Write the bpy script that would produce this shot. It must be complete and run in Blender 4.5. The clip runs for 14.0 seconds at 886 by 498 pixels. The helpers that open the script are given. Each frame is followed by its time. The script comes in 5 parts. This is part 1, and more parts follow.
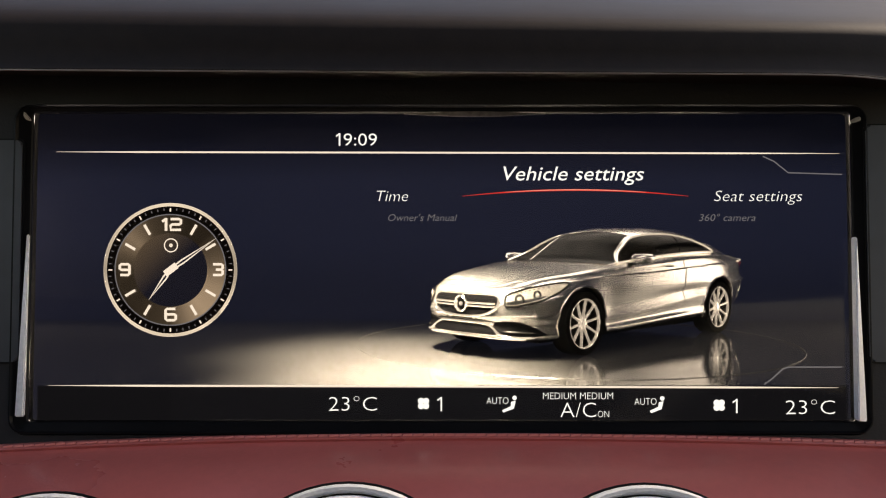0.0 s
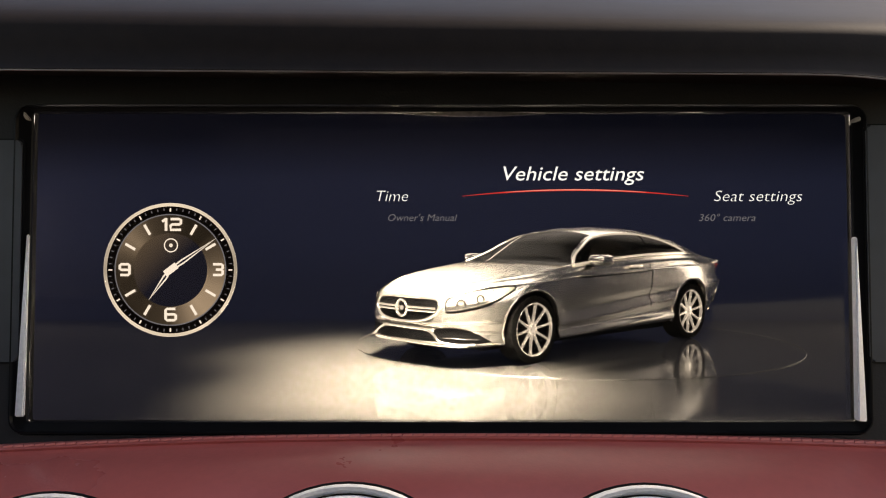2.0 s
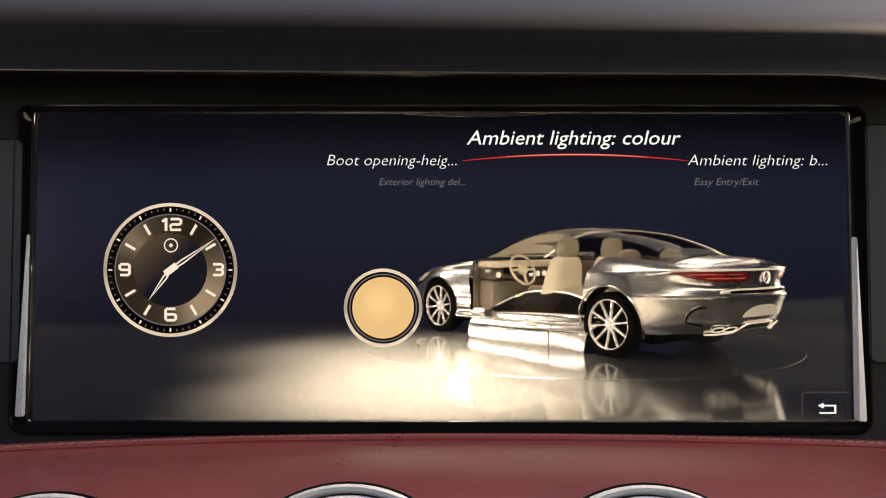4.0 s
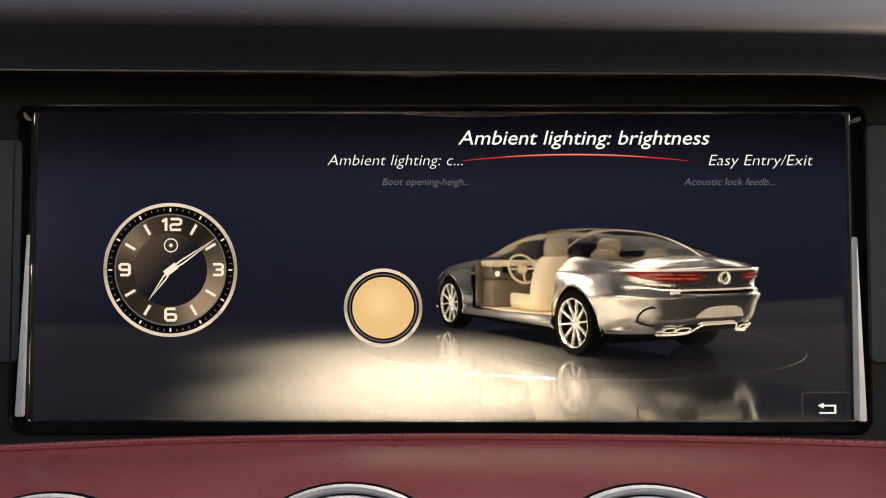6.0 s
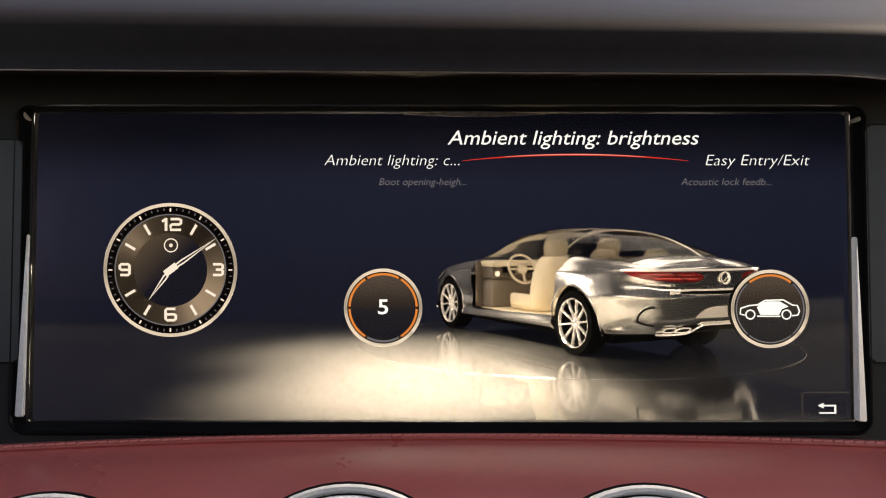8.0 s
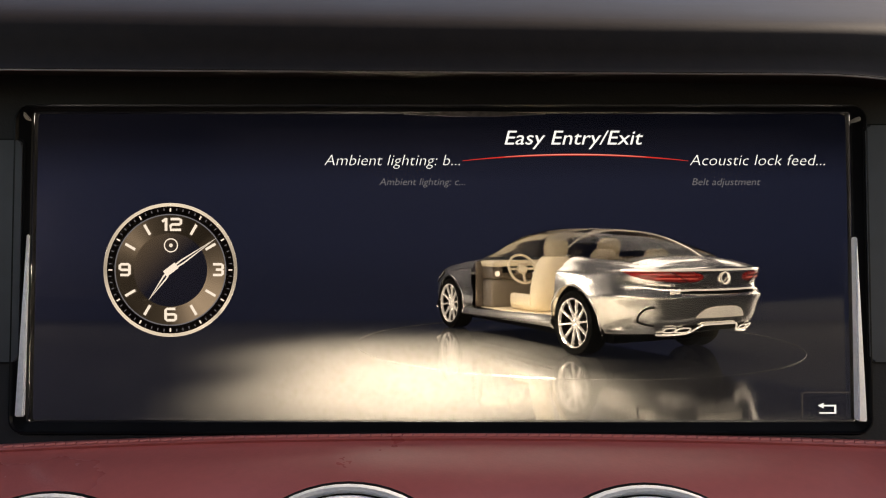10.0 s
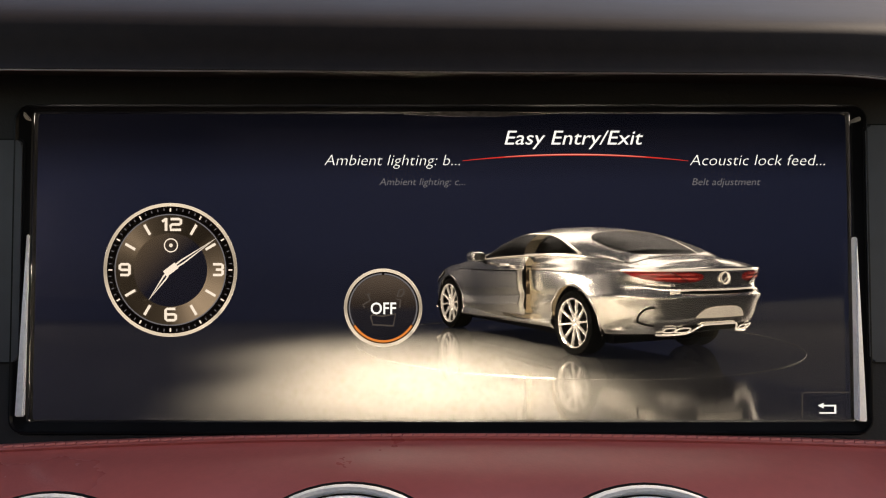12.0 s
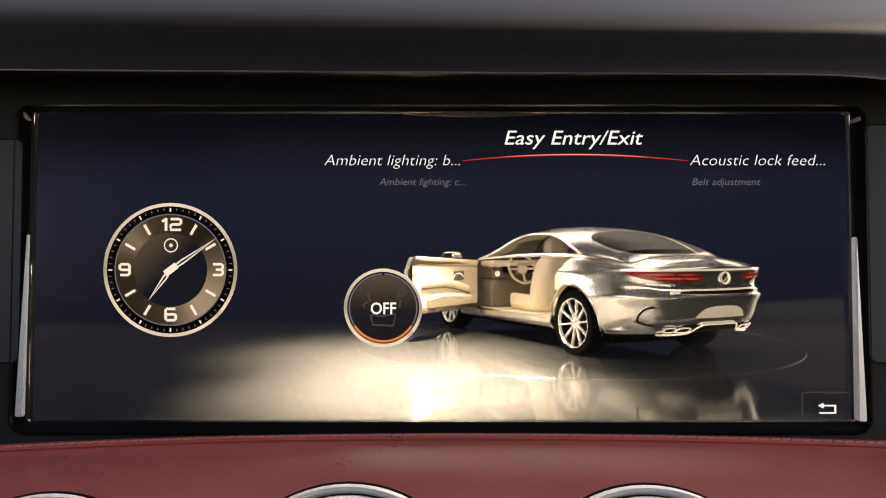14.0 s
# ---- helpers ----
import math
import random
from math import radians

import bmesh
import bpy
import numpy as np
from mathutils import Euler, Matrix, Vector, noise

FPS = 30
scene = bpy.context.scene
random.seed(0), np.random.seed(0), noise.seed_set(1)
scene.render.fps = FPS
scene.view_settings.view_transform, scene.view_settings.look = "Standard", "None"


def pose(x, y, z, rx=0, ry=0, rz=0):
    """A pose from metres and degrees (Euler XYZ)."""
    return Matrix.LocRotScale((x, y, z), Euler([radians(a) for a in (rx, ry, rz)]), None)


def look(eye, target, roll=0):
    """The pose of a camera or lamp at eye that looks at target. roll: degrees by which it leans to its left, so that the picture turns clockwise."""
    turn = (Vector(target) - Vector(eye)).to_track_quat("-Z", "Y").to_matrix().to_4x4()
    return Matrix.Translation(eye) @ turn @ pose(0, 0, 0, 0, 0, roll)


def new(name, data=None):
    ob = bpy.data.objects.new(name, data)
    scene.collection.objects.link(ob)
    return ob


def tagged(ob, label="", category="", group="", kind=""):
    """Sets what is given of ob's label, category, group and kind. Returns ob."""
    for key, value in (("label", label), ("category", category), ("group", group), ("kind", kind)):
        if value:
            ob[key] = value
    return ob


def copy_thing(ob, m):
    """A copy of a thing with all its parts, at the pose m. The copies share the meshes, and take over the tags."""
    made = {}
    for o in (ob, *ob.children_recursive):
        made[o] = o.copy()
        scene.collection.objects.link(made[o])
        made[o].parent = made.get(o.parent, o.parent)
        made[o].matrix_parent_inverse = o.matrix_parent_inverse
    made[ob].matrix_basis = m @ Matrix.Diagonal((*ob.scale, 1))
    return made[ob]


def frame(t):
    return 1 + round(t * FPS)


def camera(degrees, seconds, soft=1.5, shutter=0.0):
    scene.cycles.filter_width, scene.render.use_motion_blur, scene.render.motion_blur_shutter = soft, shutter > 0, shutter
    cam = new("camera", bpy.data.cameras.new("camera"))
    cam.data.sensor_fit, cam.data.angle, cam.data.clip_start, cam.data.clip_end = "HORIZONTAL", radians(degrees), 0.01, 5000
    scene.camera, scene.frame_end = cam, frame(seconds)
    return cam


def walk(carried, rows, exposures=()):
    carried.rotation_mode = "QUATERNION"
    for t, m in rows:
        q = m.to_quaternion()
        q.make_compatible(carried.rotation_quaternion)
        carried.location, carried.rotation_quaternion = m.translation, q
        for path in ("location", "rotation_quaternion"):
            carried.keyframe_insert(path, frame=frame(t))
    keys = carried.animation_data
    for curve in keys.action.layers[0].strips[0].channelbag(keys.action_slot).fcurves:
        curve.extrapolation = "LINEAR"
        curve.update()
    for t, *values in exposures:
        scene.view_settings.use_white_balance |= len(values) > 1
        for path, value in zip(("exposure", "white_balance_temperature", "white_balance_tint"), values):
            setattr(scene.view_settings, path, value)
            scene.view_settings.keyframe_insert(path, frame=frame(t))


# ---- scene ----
import functools
import numpy

cam = camera(58.5, 14.0, soft=1.1)
EYE = (0.0, 0.0, 1.0)
CAM = look(EYE, (0.0, 1.0, 1.0 - 0.01543))
walk(cam, [(0.0, CAM), (14.0, CAM)], exposures=[(0.0, 1.0, 8200, 16), (14.0, 1.0, 8200, 16)])

# ---- light ----
world = bpy.data.worlds.new("daylight")
scene.world = world
world.use_nodes = True
_n, _l = world.node_tree.nodes, world.node_tree.links
sky = _n.new("ShaderNodeTexSky")
sky.sky_type, sky.sun_disc = "NISHITA", False
sky.sun_elevation, sky.sun_rotation = radians(42.2), radians(79.1)
_l.new(sky.outputs["Color"], _n["Background"].inputs["Color"])
_n["Background"].inputs["Strength"].default_value = 0.15

sun = new("sun", bpy.data.lights.new("sun", "SUN"))
sun.data.energy, sun.data.angle, sun.data.color = 3.3, radians(6), (1.0, 0.95, 0.88)
sun.matrix_basis = look((2.6, 0.50, 3.4), (0.0, 0.0, 1.0))


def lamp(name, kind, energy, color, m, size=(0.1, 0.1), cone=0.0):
    """An unseen lamp, added behind the glass to light the picture."""
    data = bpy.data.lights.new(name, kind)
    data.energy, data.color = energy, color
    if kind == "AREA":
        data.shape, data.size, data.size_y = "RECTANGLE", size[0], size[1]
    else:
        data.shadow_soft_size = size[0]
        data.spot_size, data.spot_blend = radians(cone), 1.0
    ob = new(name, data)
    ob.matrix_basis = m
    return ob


# unseen lamps added behind the glass to light the small car and floor
lamp("added_top_lamp", "AREA", 0.45, (0.98, 0.97, 0.94), look((0.07, 0.44, 1.088), (0.07, 0.50, 0.93)), (0.26, 0.06))
lamp("added_rear_lamp", "AREA", 1.6, (0.98, 0.97, 0.94), look((0.06, 0.635, 1.118), (0.06, 0.60, 0.95)), (0.52, 0.16))
lamp("added_side_lamp", "AREA", 0.22, (1.0, 0.96, 0.88), look((0.345, 0.58, 1.0), (0.10, 0.50, 0.965)), (0.07, 0.13))
lamp("added_side_lamp", "AREA", 1.5, (1.0, 0.98, 0.95), look((-0.43, 0.635, 1.018), (0.06, 0.50, 0.965)), (0.16, 0.045))
lamp("added_front_lamp", "AREA", 0.42, (0.98, 0.97, 0.94), look((0.04, 0.312, 1.055), (0.04, 0.50, 0.965)), (0.46, 0.012))
lamp("added_floor_spot", "SPOT", 92.0, (1.0, 0.96, 0.83), look((-0.004, 0.346, 1.066), (-0.008, 0.350, 0.93)), (0.012,), 82)
lamp("added_floor_spot", "SPOT", 70.0, (1.0, 0.96, 0.83), look((-0.022, 0.430, 1.070), (-0.024, 0.450, 0.93)), (0.02,), 82)
lamp("added_lower_lamp", "AREA", 0.1, (1.0, 0.95, 0.85), look((0.06, 0.2885, 0.939), (0.06, 0.50, 0.955)), (0.34, 0.008))


# ---- materials ----
def mat(name, color, rough=0.5, metal=0.0, vary=0.12, scale=40.0, bump=0.0, bump_scale=400.0, coat=0.0, emit=None, power=0.0, wear=0.0):
    """A surface with variation at two scales and a fine relief; sizes are per metre."""
    m = bpy.data.materials.new(name)
    m.use_nodes = True
    n, l = m.node_tree.nodes, m.node_tree.links
    b = n["Principled BSDF"]
    b.inputs["Metallic"].default_value = metal
    b.inputs["Coat Weight"].default_value = coat
    b.inputs["Coat Roughness"].default_value = 0.05
    co = n.new("ShaderNodeTexCoord")
    big, small = n.new("ShaderNodeTexNoise"), n.new("ShaderNodeTexNoise")
    big.inputs["Scale"].default_value, small.inputs["Scale"].default_value = scale, scale * 14
    big.inputs["Detail"].default_value = 5
    for t in (big, small):
        l.new(co.outputs["Object"], t.inputs["Vector"])
    add = n.new("ShaderNodeMath")
    add.operation = "ADD"
    l.new(big.outputs["Fac"], add.inputs[0]), l.new(small.outputs["Fac"], add.inputs[1])
    ramp = n.new("ShaderNodeMapRange")
    ramp.inputs["From Min"].default_value, ramp.inputs["From Max"].default_value = 0.7, 1.3
    ramp.inputs["To Min"].default_value, ramp.inputs["To Max"].default_value = 1 - vary, 1 + vary
    l.new(add.outputs[0], ramp.inputs["Value"])
    mul = n.new("ShaderNodeVectorMath")
    mul.operation = "SCALE"
    mul.inputs[0].default_value = color[:3]
    l.new(ramp.outputs[0], mul.inputs["Scale"])
    l.new(mul.outputs[0], b.inputs["Base Color"])
    rr = n.new("ShaderNodeMapRange")
    rr.inputs["From Min"].default_value, rr.inputs["From Max"].default_value = 0.3, 0.7
    rr.inputs["To Min"].default_value, rr.inputs["To Max"].default_value = max(0.0, rough - 0.06 - wear), min(1.0, rough + 0.06 + wear)
    l.new(big.outputs["Fac"], rr.inputs["Value"]), l.new(rr.outputs[0], b.inputs["Roughness"])
    if bump:
        v = n.new("ShaderNodeTexVoronoi")
        v.inputs["Scale"].default_value = bump_scale
        l.new(co.outputs["Object"], v.inputs["Vector"])
        bp = n.new("ShaderNodeBump")
        bp.inputs["Strength"].default_value, bp.inputs["Distance"].default_value = bump, 0.0004
        l.new(v.outputs["Distance"], bp.inputs["Height"]), l.new(bp.outputs[0], b.inputs["Normal"])
    if emit:
        b.inputs["Emission Color"].default_value = (*emit, 1)
        b.inputs["Emission Strength"].default_value = 3.0 * power
    return m


def glow(name, color, power):
    """A lit part of the display's picture."""
    m = mat(name, [0.02 * c for c in color], 0.6, vary=0.02)
    b = m.node_tree.nodes["Principled BSDF"]
    b.inputs["Emission Color"].default_value, b.inputs["Emission Strength"].default_value = (*color, 1), 3.0 * power
    b.inputs["Specular IOR Level"].default_value = 0.0
    return m


def pane(name, tint, gloss=0.0, ior=1.3):
    """Thin clear or tinted glass: lets light through, with a gloss that grows at a slant."""
    m = bpy.data.materials.new(name)
    m.use_nodes = True
    n, l = m.node_tree.nodes, m.node_tree.links
    n.remove(n["Principled BSDF"])
    tr, gl, fr, mx = (n.new("ShaderNodeBsdfTransparent"), n.new("ShaderNodeBsdfGlossy"), n.new("ShaderNodeFresnel"), n.new("ShaderNodeMixShader"))
    tr.inputs["Color"].default_value = (*tint, 1)
    gl.inputs["Roughness"].default_value = 0.04 + gloss
    fr.inputs["IOR"].default_value = ior
    l.new(fr.outputs[0], mx.inputs[0]), l.new(tr.outputs[0], mx.inputs[1]), l.new(gl.outputs[0], mx.inputs[2])
    l.new(mx.outputs[0], n["Material Output"].inputs["Surface"])
    return m


M_HOOD = mat("black_soft_touch_plastic", (0.013, 0.009, 0.007), 0.55, vary=0.2, scale=12, bump=0.04, bump_scale=900)
M_HOOD.node_tree.nodes["Principled BSDF"].inputs["Specular IOR Level"].default_value = 0.18
M_PIANO = mat("black_gloss_plastic", (0.006, 0.006, 0.007), 0.34, vary=0.1, scale=15)
M_PIANO.node_tree.nodes["Principled BSDF"].inputs["Specular IOR Level"].default_value = 0.10
M_SLATE = mat("slate_gloss_panel", (0.05, 0.055, 0.062), 0.35, vary=0.1, scale=10)
M_BLACK = mat("black_matt_plastic", (0.008, 0.008, 0.009), 0.6, vary=0.15, scale=30, bump=0.15, bump_scale=1200)
M_LEATHER = mat("red_leather", (0.52, 0.118, 0.100), 0.34, vary=0.05, scale=22, bump=0.06, bump_scale=900, wear=0.03)
M_LEATHER.node_tree.nodes["Principled BSDF"].inputs["Specular IOR Level"].default_value = 0.8
M_THREAD = mat("red_thread", (0.72, 0.22, 0.18), 0.65, vary=0.2, scale=300)
M_CHROME = mat("polished_chrome", (0.82, 0.83, 0.85), 0.10, 1.0, vary=0.04, scale=30)
M_STEEL = mat("brushed_trim", (0.95, 0.95, 0.96), 0.36, 0.30, vary=0.08, scale=60)
M_TRIM = mat("satin_trim", (0.30, 0.27, 0.25), 0.45, 0.8, vary=0.25, scale=9)
M_STREAK = mat("streak_paint", (0.10, 0.085, 0.08), 0.55, 0.2, vary=0.6, scale=30)
# each face passes 40 %, to hold daylight off the picture behind
M_GLASS = pane("display_glass", (0.40, 0.40, 0.40))
M_CARPET = mat("dark_carpet", (0.12, 0.11, 0.10), 0.95, vary=0.3, scale=80)
M_LINING = mat("roof_lining", (0.45, 0.43, 0.40), 0.9, vary=0.1, scale=60)
M_WHITE = glow("lit_white", (0.84, 0.95, 1.0), 1.25)
M_GREY = glow("lit_grey", (0.36, 0.39, 0.46), 0.40)
M_LINE = glow("lit_cream", (1.0, 0.97, 0.90), 0.95)
M_RED = glow("lit_red", (0.95, 0.05, 0.04), 0.75)
M_REDCORE = glow("lit_pale_red", (1.0, 0.50, 0.40), 0.9)
M_BAR = glow("lit_bar_background", (0.32, 0.34, 0.45), 0.018)
M_ORANGE = glow("lit_orange", (1.0, 0.34, 0.08), 0.75)
M_DISC = glow("lit_disc", (0.20, 0.17, 0.15), 0.10)
M_NAVY = glow("lit_navy", (0.16, 0.18, 0.34), 0.07)


# ---- building helpers ----
TILT = 2.2
DISTANCE = 0.281
DASH = CAM @ Matrix.Translation((0, 0, -DISTANCE)) @ pose(0, 0, 0, -TILT, 0, 0)


def from_pixel(u, v, z=0.0):
    """The point that the camera sees at pixel (u, v), z metres proud of the glass."""
    a, b, c, s = (u - 784) / 1400, (441 - v) / 1400, math.cos(radians(TILT)), math.sin(radians(TILT))
    y = (b * (DISTANCE - z * c) - z * s) / (c - b * s)
    return Vector((a * (DISTANCE + y * s - z * c), y, z))


def part(name, bm, material, parent=None, label="", smooth=True, m=None):
    """Links a bmesh as one mesh object, under a thing or a part."""
    me = bpy.data.meshes.new(name)
    bm.to_mesh(me)
    bm.free()
    me.materials.append(material)
    if smooth:
        me.shade_smooth()
        me.set_sharp_from_angle(angle=radians(38))
    ob = new(name, me)
    if parent:
        ob.parent = parent
    if m is not None:
        ob.matrix_basis = m
    return tagged(ob, label)


def thing(name, m, label, category, group="", kind=""):
    ob = new(name)
    ob.empty_display_size = 0.02
    ob.matrix_basis = m
    return tagged(ob, label, category, group, kind)


def box(x0, x1, y0, y1, z0, z1, r=0.0, seg=2, bm=None):
    """A box, its edges rounded."""
    b = bmesh.new()
    bmesh.ops.create_cube(b, size=1.0, matrix=Matrix.LocRotScale(((x0 + x1) / 2, (y0 + y1) / 2, (z0 + z1) / 2), None, (x1 - x0, y1 - y0, z1 - z0)))
    if r:
        bmesh.ops.bevel(b, geom=b.edges[:], offset=r, segments=seg, profile=0.5, affect="EDGES")
    return join(bm, b)


def join(bm, b):
    if bm is None:
        return b
    me = bpy.data.meshes.new("join")
    b.to_mesh(me)
    b.free()
    bm.from_mesh(me)
    bpy.data.meshes.remove(me)
    return bm


def grid(points, close=False):
    """A surface through rows of points."""
    b = bmesh.new()
    rows = [[b.verts.new(p) for p in row] for row in points]
    for r0, r1 in zip(rows, rows[1:]):
        n = len(r0)
        for i in range(n if close else n - 1):
            j = (i + 1) % n
            b.faces.new((r0[i], r0[j], r1[j], r1[i]))
    return b


def lathe(profile, seg=64):
    """A turned shape: profile of (radius, height)."""
    pts = [[(r * math.cos(2 * math.pi * i / seg), r * math.sin(2 * math.pi * i / seg), h) for i in range(seg)] for r, h in profile]
    return grid(pts, close=True)


def tube(points, r, seg=6, closed=False, bm=None):
    """A round bar along a line of points."""
    pts = [Vector(p) for p in points]
    rows = []
    for i, p in enumerate(pts):
        a = pts[i - 1] if i or closed else p
        c = pts[(i + 1) % len(pts)] if i < len(pts) - 1 or closed else p
        d = (c - a).normalized()
        s = d.cross(Vector((0.013, 0.021, 1))) if abs(d.z) < 0.95 else d.cross(Vector((1, 0.02, 0)))
        s.normalize()
        t = d.cross(s)
        rows.append([p + r * (math.cos(k * 2 * math.pi / seg) * s + math.sin(k * 2 * math.pi / seg) * t) for k in range(seg)])
    if closed:
        rows.append(rows[0])
    b = grid(rows, close=True)
    return join(bm, b)


def slab(outline, z0, z1, bm=None):
    """A flat plate with the given outline (x, y)."""
    b = bmesh.new()
    lo, hi = [b.verts.new((x, y, z0)) for x, y in outline], [b.verts.new((x, y, z1)) for x, y in outline]
    b.faces.new(hi), b.faces.new(lo[::-1])
    for i in range(len(lo)):
        j = (i + 1) % len(lo)
        b.faces.new((lo[i], lo[j], hi[j], hi[i]))
    return join(bm, b)


def rounded(x0, x1, y0, y1, r, n=6):
    out = []
    for cx, cy, a0 in ((x1 - r, y1 - r, 0), (x0 + r, y1 - r, 90), (x0 + r, y0 + r, 180), (x1 - r, y0 + r, 270)):
        out += [(cx + r * math.cos(radians(a0 + 90 * k / n)), cy + r * math.sin(radians(a0 + 90 * k / n))) for k in range(n + 1)]
    return out


def frame_plate(outer, inner, z0, z1, bm=None):
    """A plate with a hole: two outlines with as many points."""
    rows = [[(x, y, z0) for x, y in inner], [(x, y, z1) for x, y in inner], [(x, y, z1) for x, y in outer], [(x, y, z0) for x, y in outer]]
    return join(bm, grid(rows + [rows[0]], close=True))


def spline(x, knots):
    """A smooth line through a few (x, value) knots."""
    ks = sorted(knots)
    xs, vs = [k[0] for k in ks], [k[1] for k in ks]
    if x <= xs[0]:
        return vs[0]
    if x >= xs[-1]:
        return vs[-1]
    i = max(j for j in range(len(xs) - 1) if xs[j] <= x)
    def slope(j):
        if j == 0:
            return (vs[1] - vs[0]) / (xs[1] - xs[0])
        if j == len(xs) - 1:
            return (vs[-1] - vs[-2]) / (xs[-1] - xs[-2])
        return (vs[j + 1] - vs[j - 1]) / (xs[j + 1] - xs[j - 1])
    h = xs[i + 1] - xs[i]
    t = (x - xs[i]) / h
    return ((2 * t ** 3 - 3 * t ** 2 + 1) * vs[i] + (t ** 3 - 2 * t ** 2 + t) * h * slope(i)
            + (-2 * t ** 3 + 3 * t ** 2) * vs[i + 1] + (t ** 3 - t ** 2) * h * slope(i + 1))


# ---- dashboard ----
SPAN = [-0.79 + 1.58 * i / 160 for i in range(161)]


def across(x, z, height):
    """A point x metres from the middle of the dashboard, z proud of the glass, its height set by the camera's pixel
    rows.
    """
    u = 784 + 1400 * x / (DISTANCE - z)
    q = from_pixel(u, height(u), z)
    return Vector((x, q.y, z))


def hood_drop(u, v):
    """How far the hood's lines sink along its width, in pixels of the camera's view."""
    w = max(0.0, (v - 20) / 110)
    q = max(-1.4, min(1.5, (u - 784) / 784))
    u = min(u, 1600)
    return 4.5 * w * q - 3 * w + (max(0.0, u - 1440) / 128) ** 2 * 7 * w + (12 * q - 4) * (1 - w)


def dashboard():
    # padded hood above the display: lip, face, rounded brow, top that runs to the windscreen
    prof = [(150, -0.004), (138, 0.010), (133, 0.022), (130.6, 0.026), (128.5, 0.0268), (126, 0.0262), (120, 0.0255), (90, 0.0248), (56, 0.0252), (41, 0.0240),
            (31, 0.0205), (22, 0.0145), (13, 0.005), (4, -0.009), (-6, -0.029), (-15, -0.050), (-23, -0.075), (-28, -0.105), (69, -0.32), (114, -0.5), (160, -0.75)]
    rows = []
    for v, z in prof:
        rows.append([across(x, z, lambda u: v + hood_drop(u, v if z > -0.002 else 20)) for x in SPAN])
    hood = part("dashboard_hood", grid(rows), M_HOOD, m=DASH)
    tagged(hood, "black padded dashboard hood over the display", "dashboard hood", kind="structure")
    line = tube([across(x, 0.0262, lambda u: 131 + hood_drop(u, 131)) for x in SPAN], 0.00035, 6)
    tagged(part("hood_trim", line, M_TRIM, m=DASH), "thin satin trim line along the hood's lip", "trim", kind="structure")
    # black panel round the display, with its opening
    o = [from_pixel(u, v) for u, v in ((2200, 52), (-700, 52), (-700, 1500), (2200, 1500))]
    X0, X1, Y0, Y1 = from_pixel(22, 441).x, from_pixel(1538, 441).x, from_pixel(784, 770).y, from_pixel(784, 186).y
    outer = rounded(-0.79, 0.79, o[2].y, o[0].y, 0.01)
    inner = rounded(X0, X1, Y0, Y1, 0.006)
    panel = part("dashboard_panel", frame_plate(outer, inner, -0.012, 0.0007), M_BLACK, m=DASH, smooth=False)
    tagged(panel, "matt black dashboard panel round the display opening", "dashboard panel", kind="structure")
    # slate side panels beside the display
    for u0, u1, v0, v1, lean in ((-260, 37, 250, 640, 0.012), (1526, 1830, 224, 640, 0.012)):
        a, b = from_pixel(u0, v0), from_pixel(u1, v1)
        s = thing("side_panel", DASH, "slate grey satin side panel beside the display", "trim panel", "panels beside the display")
        plate = slab(rounded(a.x, b.x, b.y, a.y, 0.002), -0.003, 0.0020)
        bmesh.ops.bevel(plate, geom=[e for e in plate.edges if abs(e.verts[0].co.z - e.verts[1].co.z) < 1e-6], offset=0.0006, segments=2, affect="EDGES")
        part("plate", plate, M_SLATE, s)
        part("edge_strip", frame_plate(rounded(a.x - 0.0006, b.x + 0.0006, b.y - 0.0006, a.y + 0.0006, 0.0025), rounded(a.x, b.x, b.y, a.y, 0.002), 0.0005, 0.0015), M_PIANO, s, "black edge strip")
    # red leather pad under the display: rolled seam edge, then a swelling face
    prof = [(0, -0.001), (0.5, 0.001), (2.5, 0.0025), (6, 0.0042), (11, 0.0046), (15, 0.0040), (18, 0.0046), (24, 0.0075), (40, 0.014), (70, 0.024), (110, 0.034), (170, 0.043), (260, 0.048), (420, 0.044), (700, 0.02)]
    rows = []
    for dv, z in prof:
        rows.append([across(x, z, lambda u: seam(u) + dv) for x in SPAN])
    pad = part("leather_pad", grid(rows), M_LEATHER, m=DASH)
    tagged(pad, "red leather dashboard pad with a stitched seam under the display", "leather pad")
    st = slab([(-0.0016, -0.00020), (-0.0013, -0.00032), (0.0013, -0.00032), (0.0016, -0.00020), (0.0016, 0.00020), (0.0013, 0.00032), (-0.0013, 0.00032), (-0.0016, 0.00020)], -0.0003, 0.00020)
    me = bpy.data.meshes.new("stitch")
    st.to_mesh(me)
    st.free()
    me.materials.append(M_THREAD)
    for row, z in ((5, 0.0044),):
        for k in range(92):
            u = -60 + k * 18.6
            ob = new("stitch", me)
            ob.parent = pad
            slope = math.degrees(math.atan((seam(u + 5) - seam(u - 5)) / 10))
            p = from_pixel(u, seam(u) + row, z)
            ob.matrix_basis = pose(p.x, p.y, p.z, -20, 0, -slope + 5)


def seam(u):
    """Pixel row of the pad's upper edge along the panel, placed to fit the camera's view."""
    u = max(-400, min(2000, u))
    return 765 + 17 * ((u - 830) / 800) ** 2 + (3 if u < 400 else 0) * (400 - u) / 400


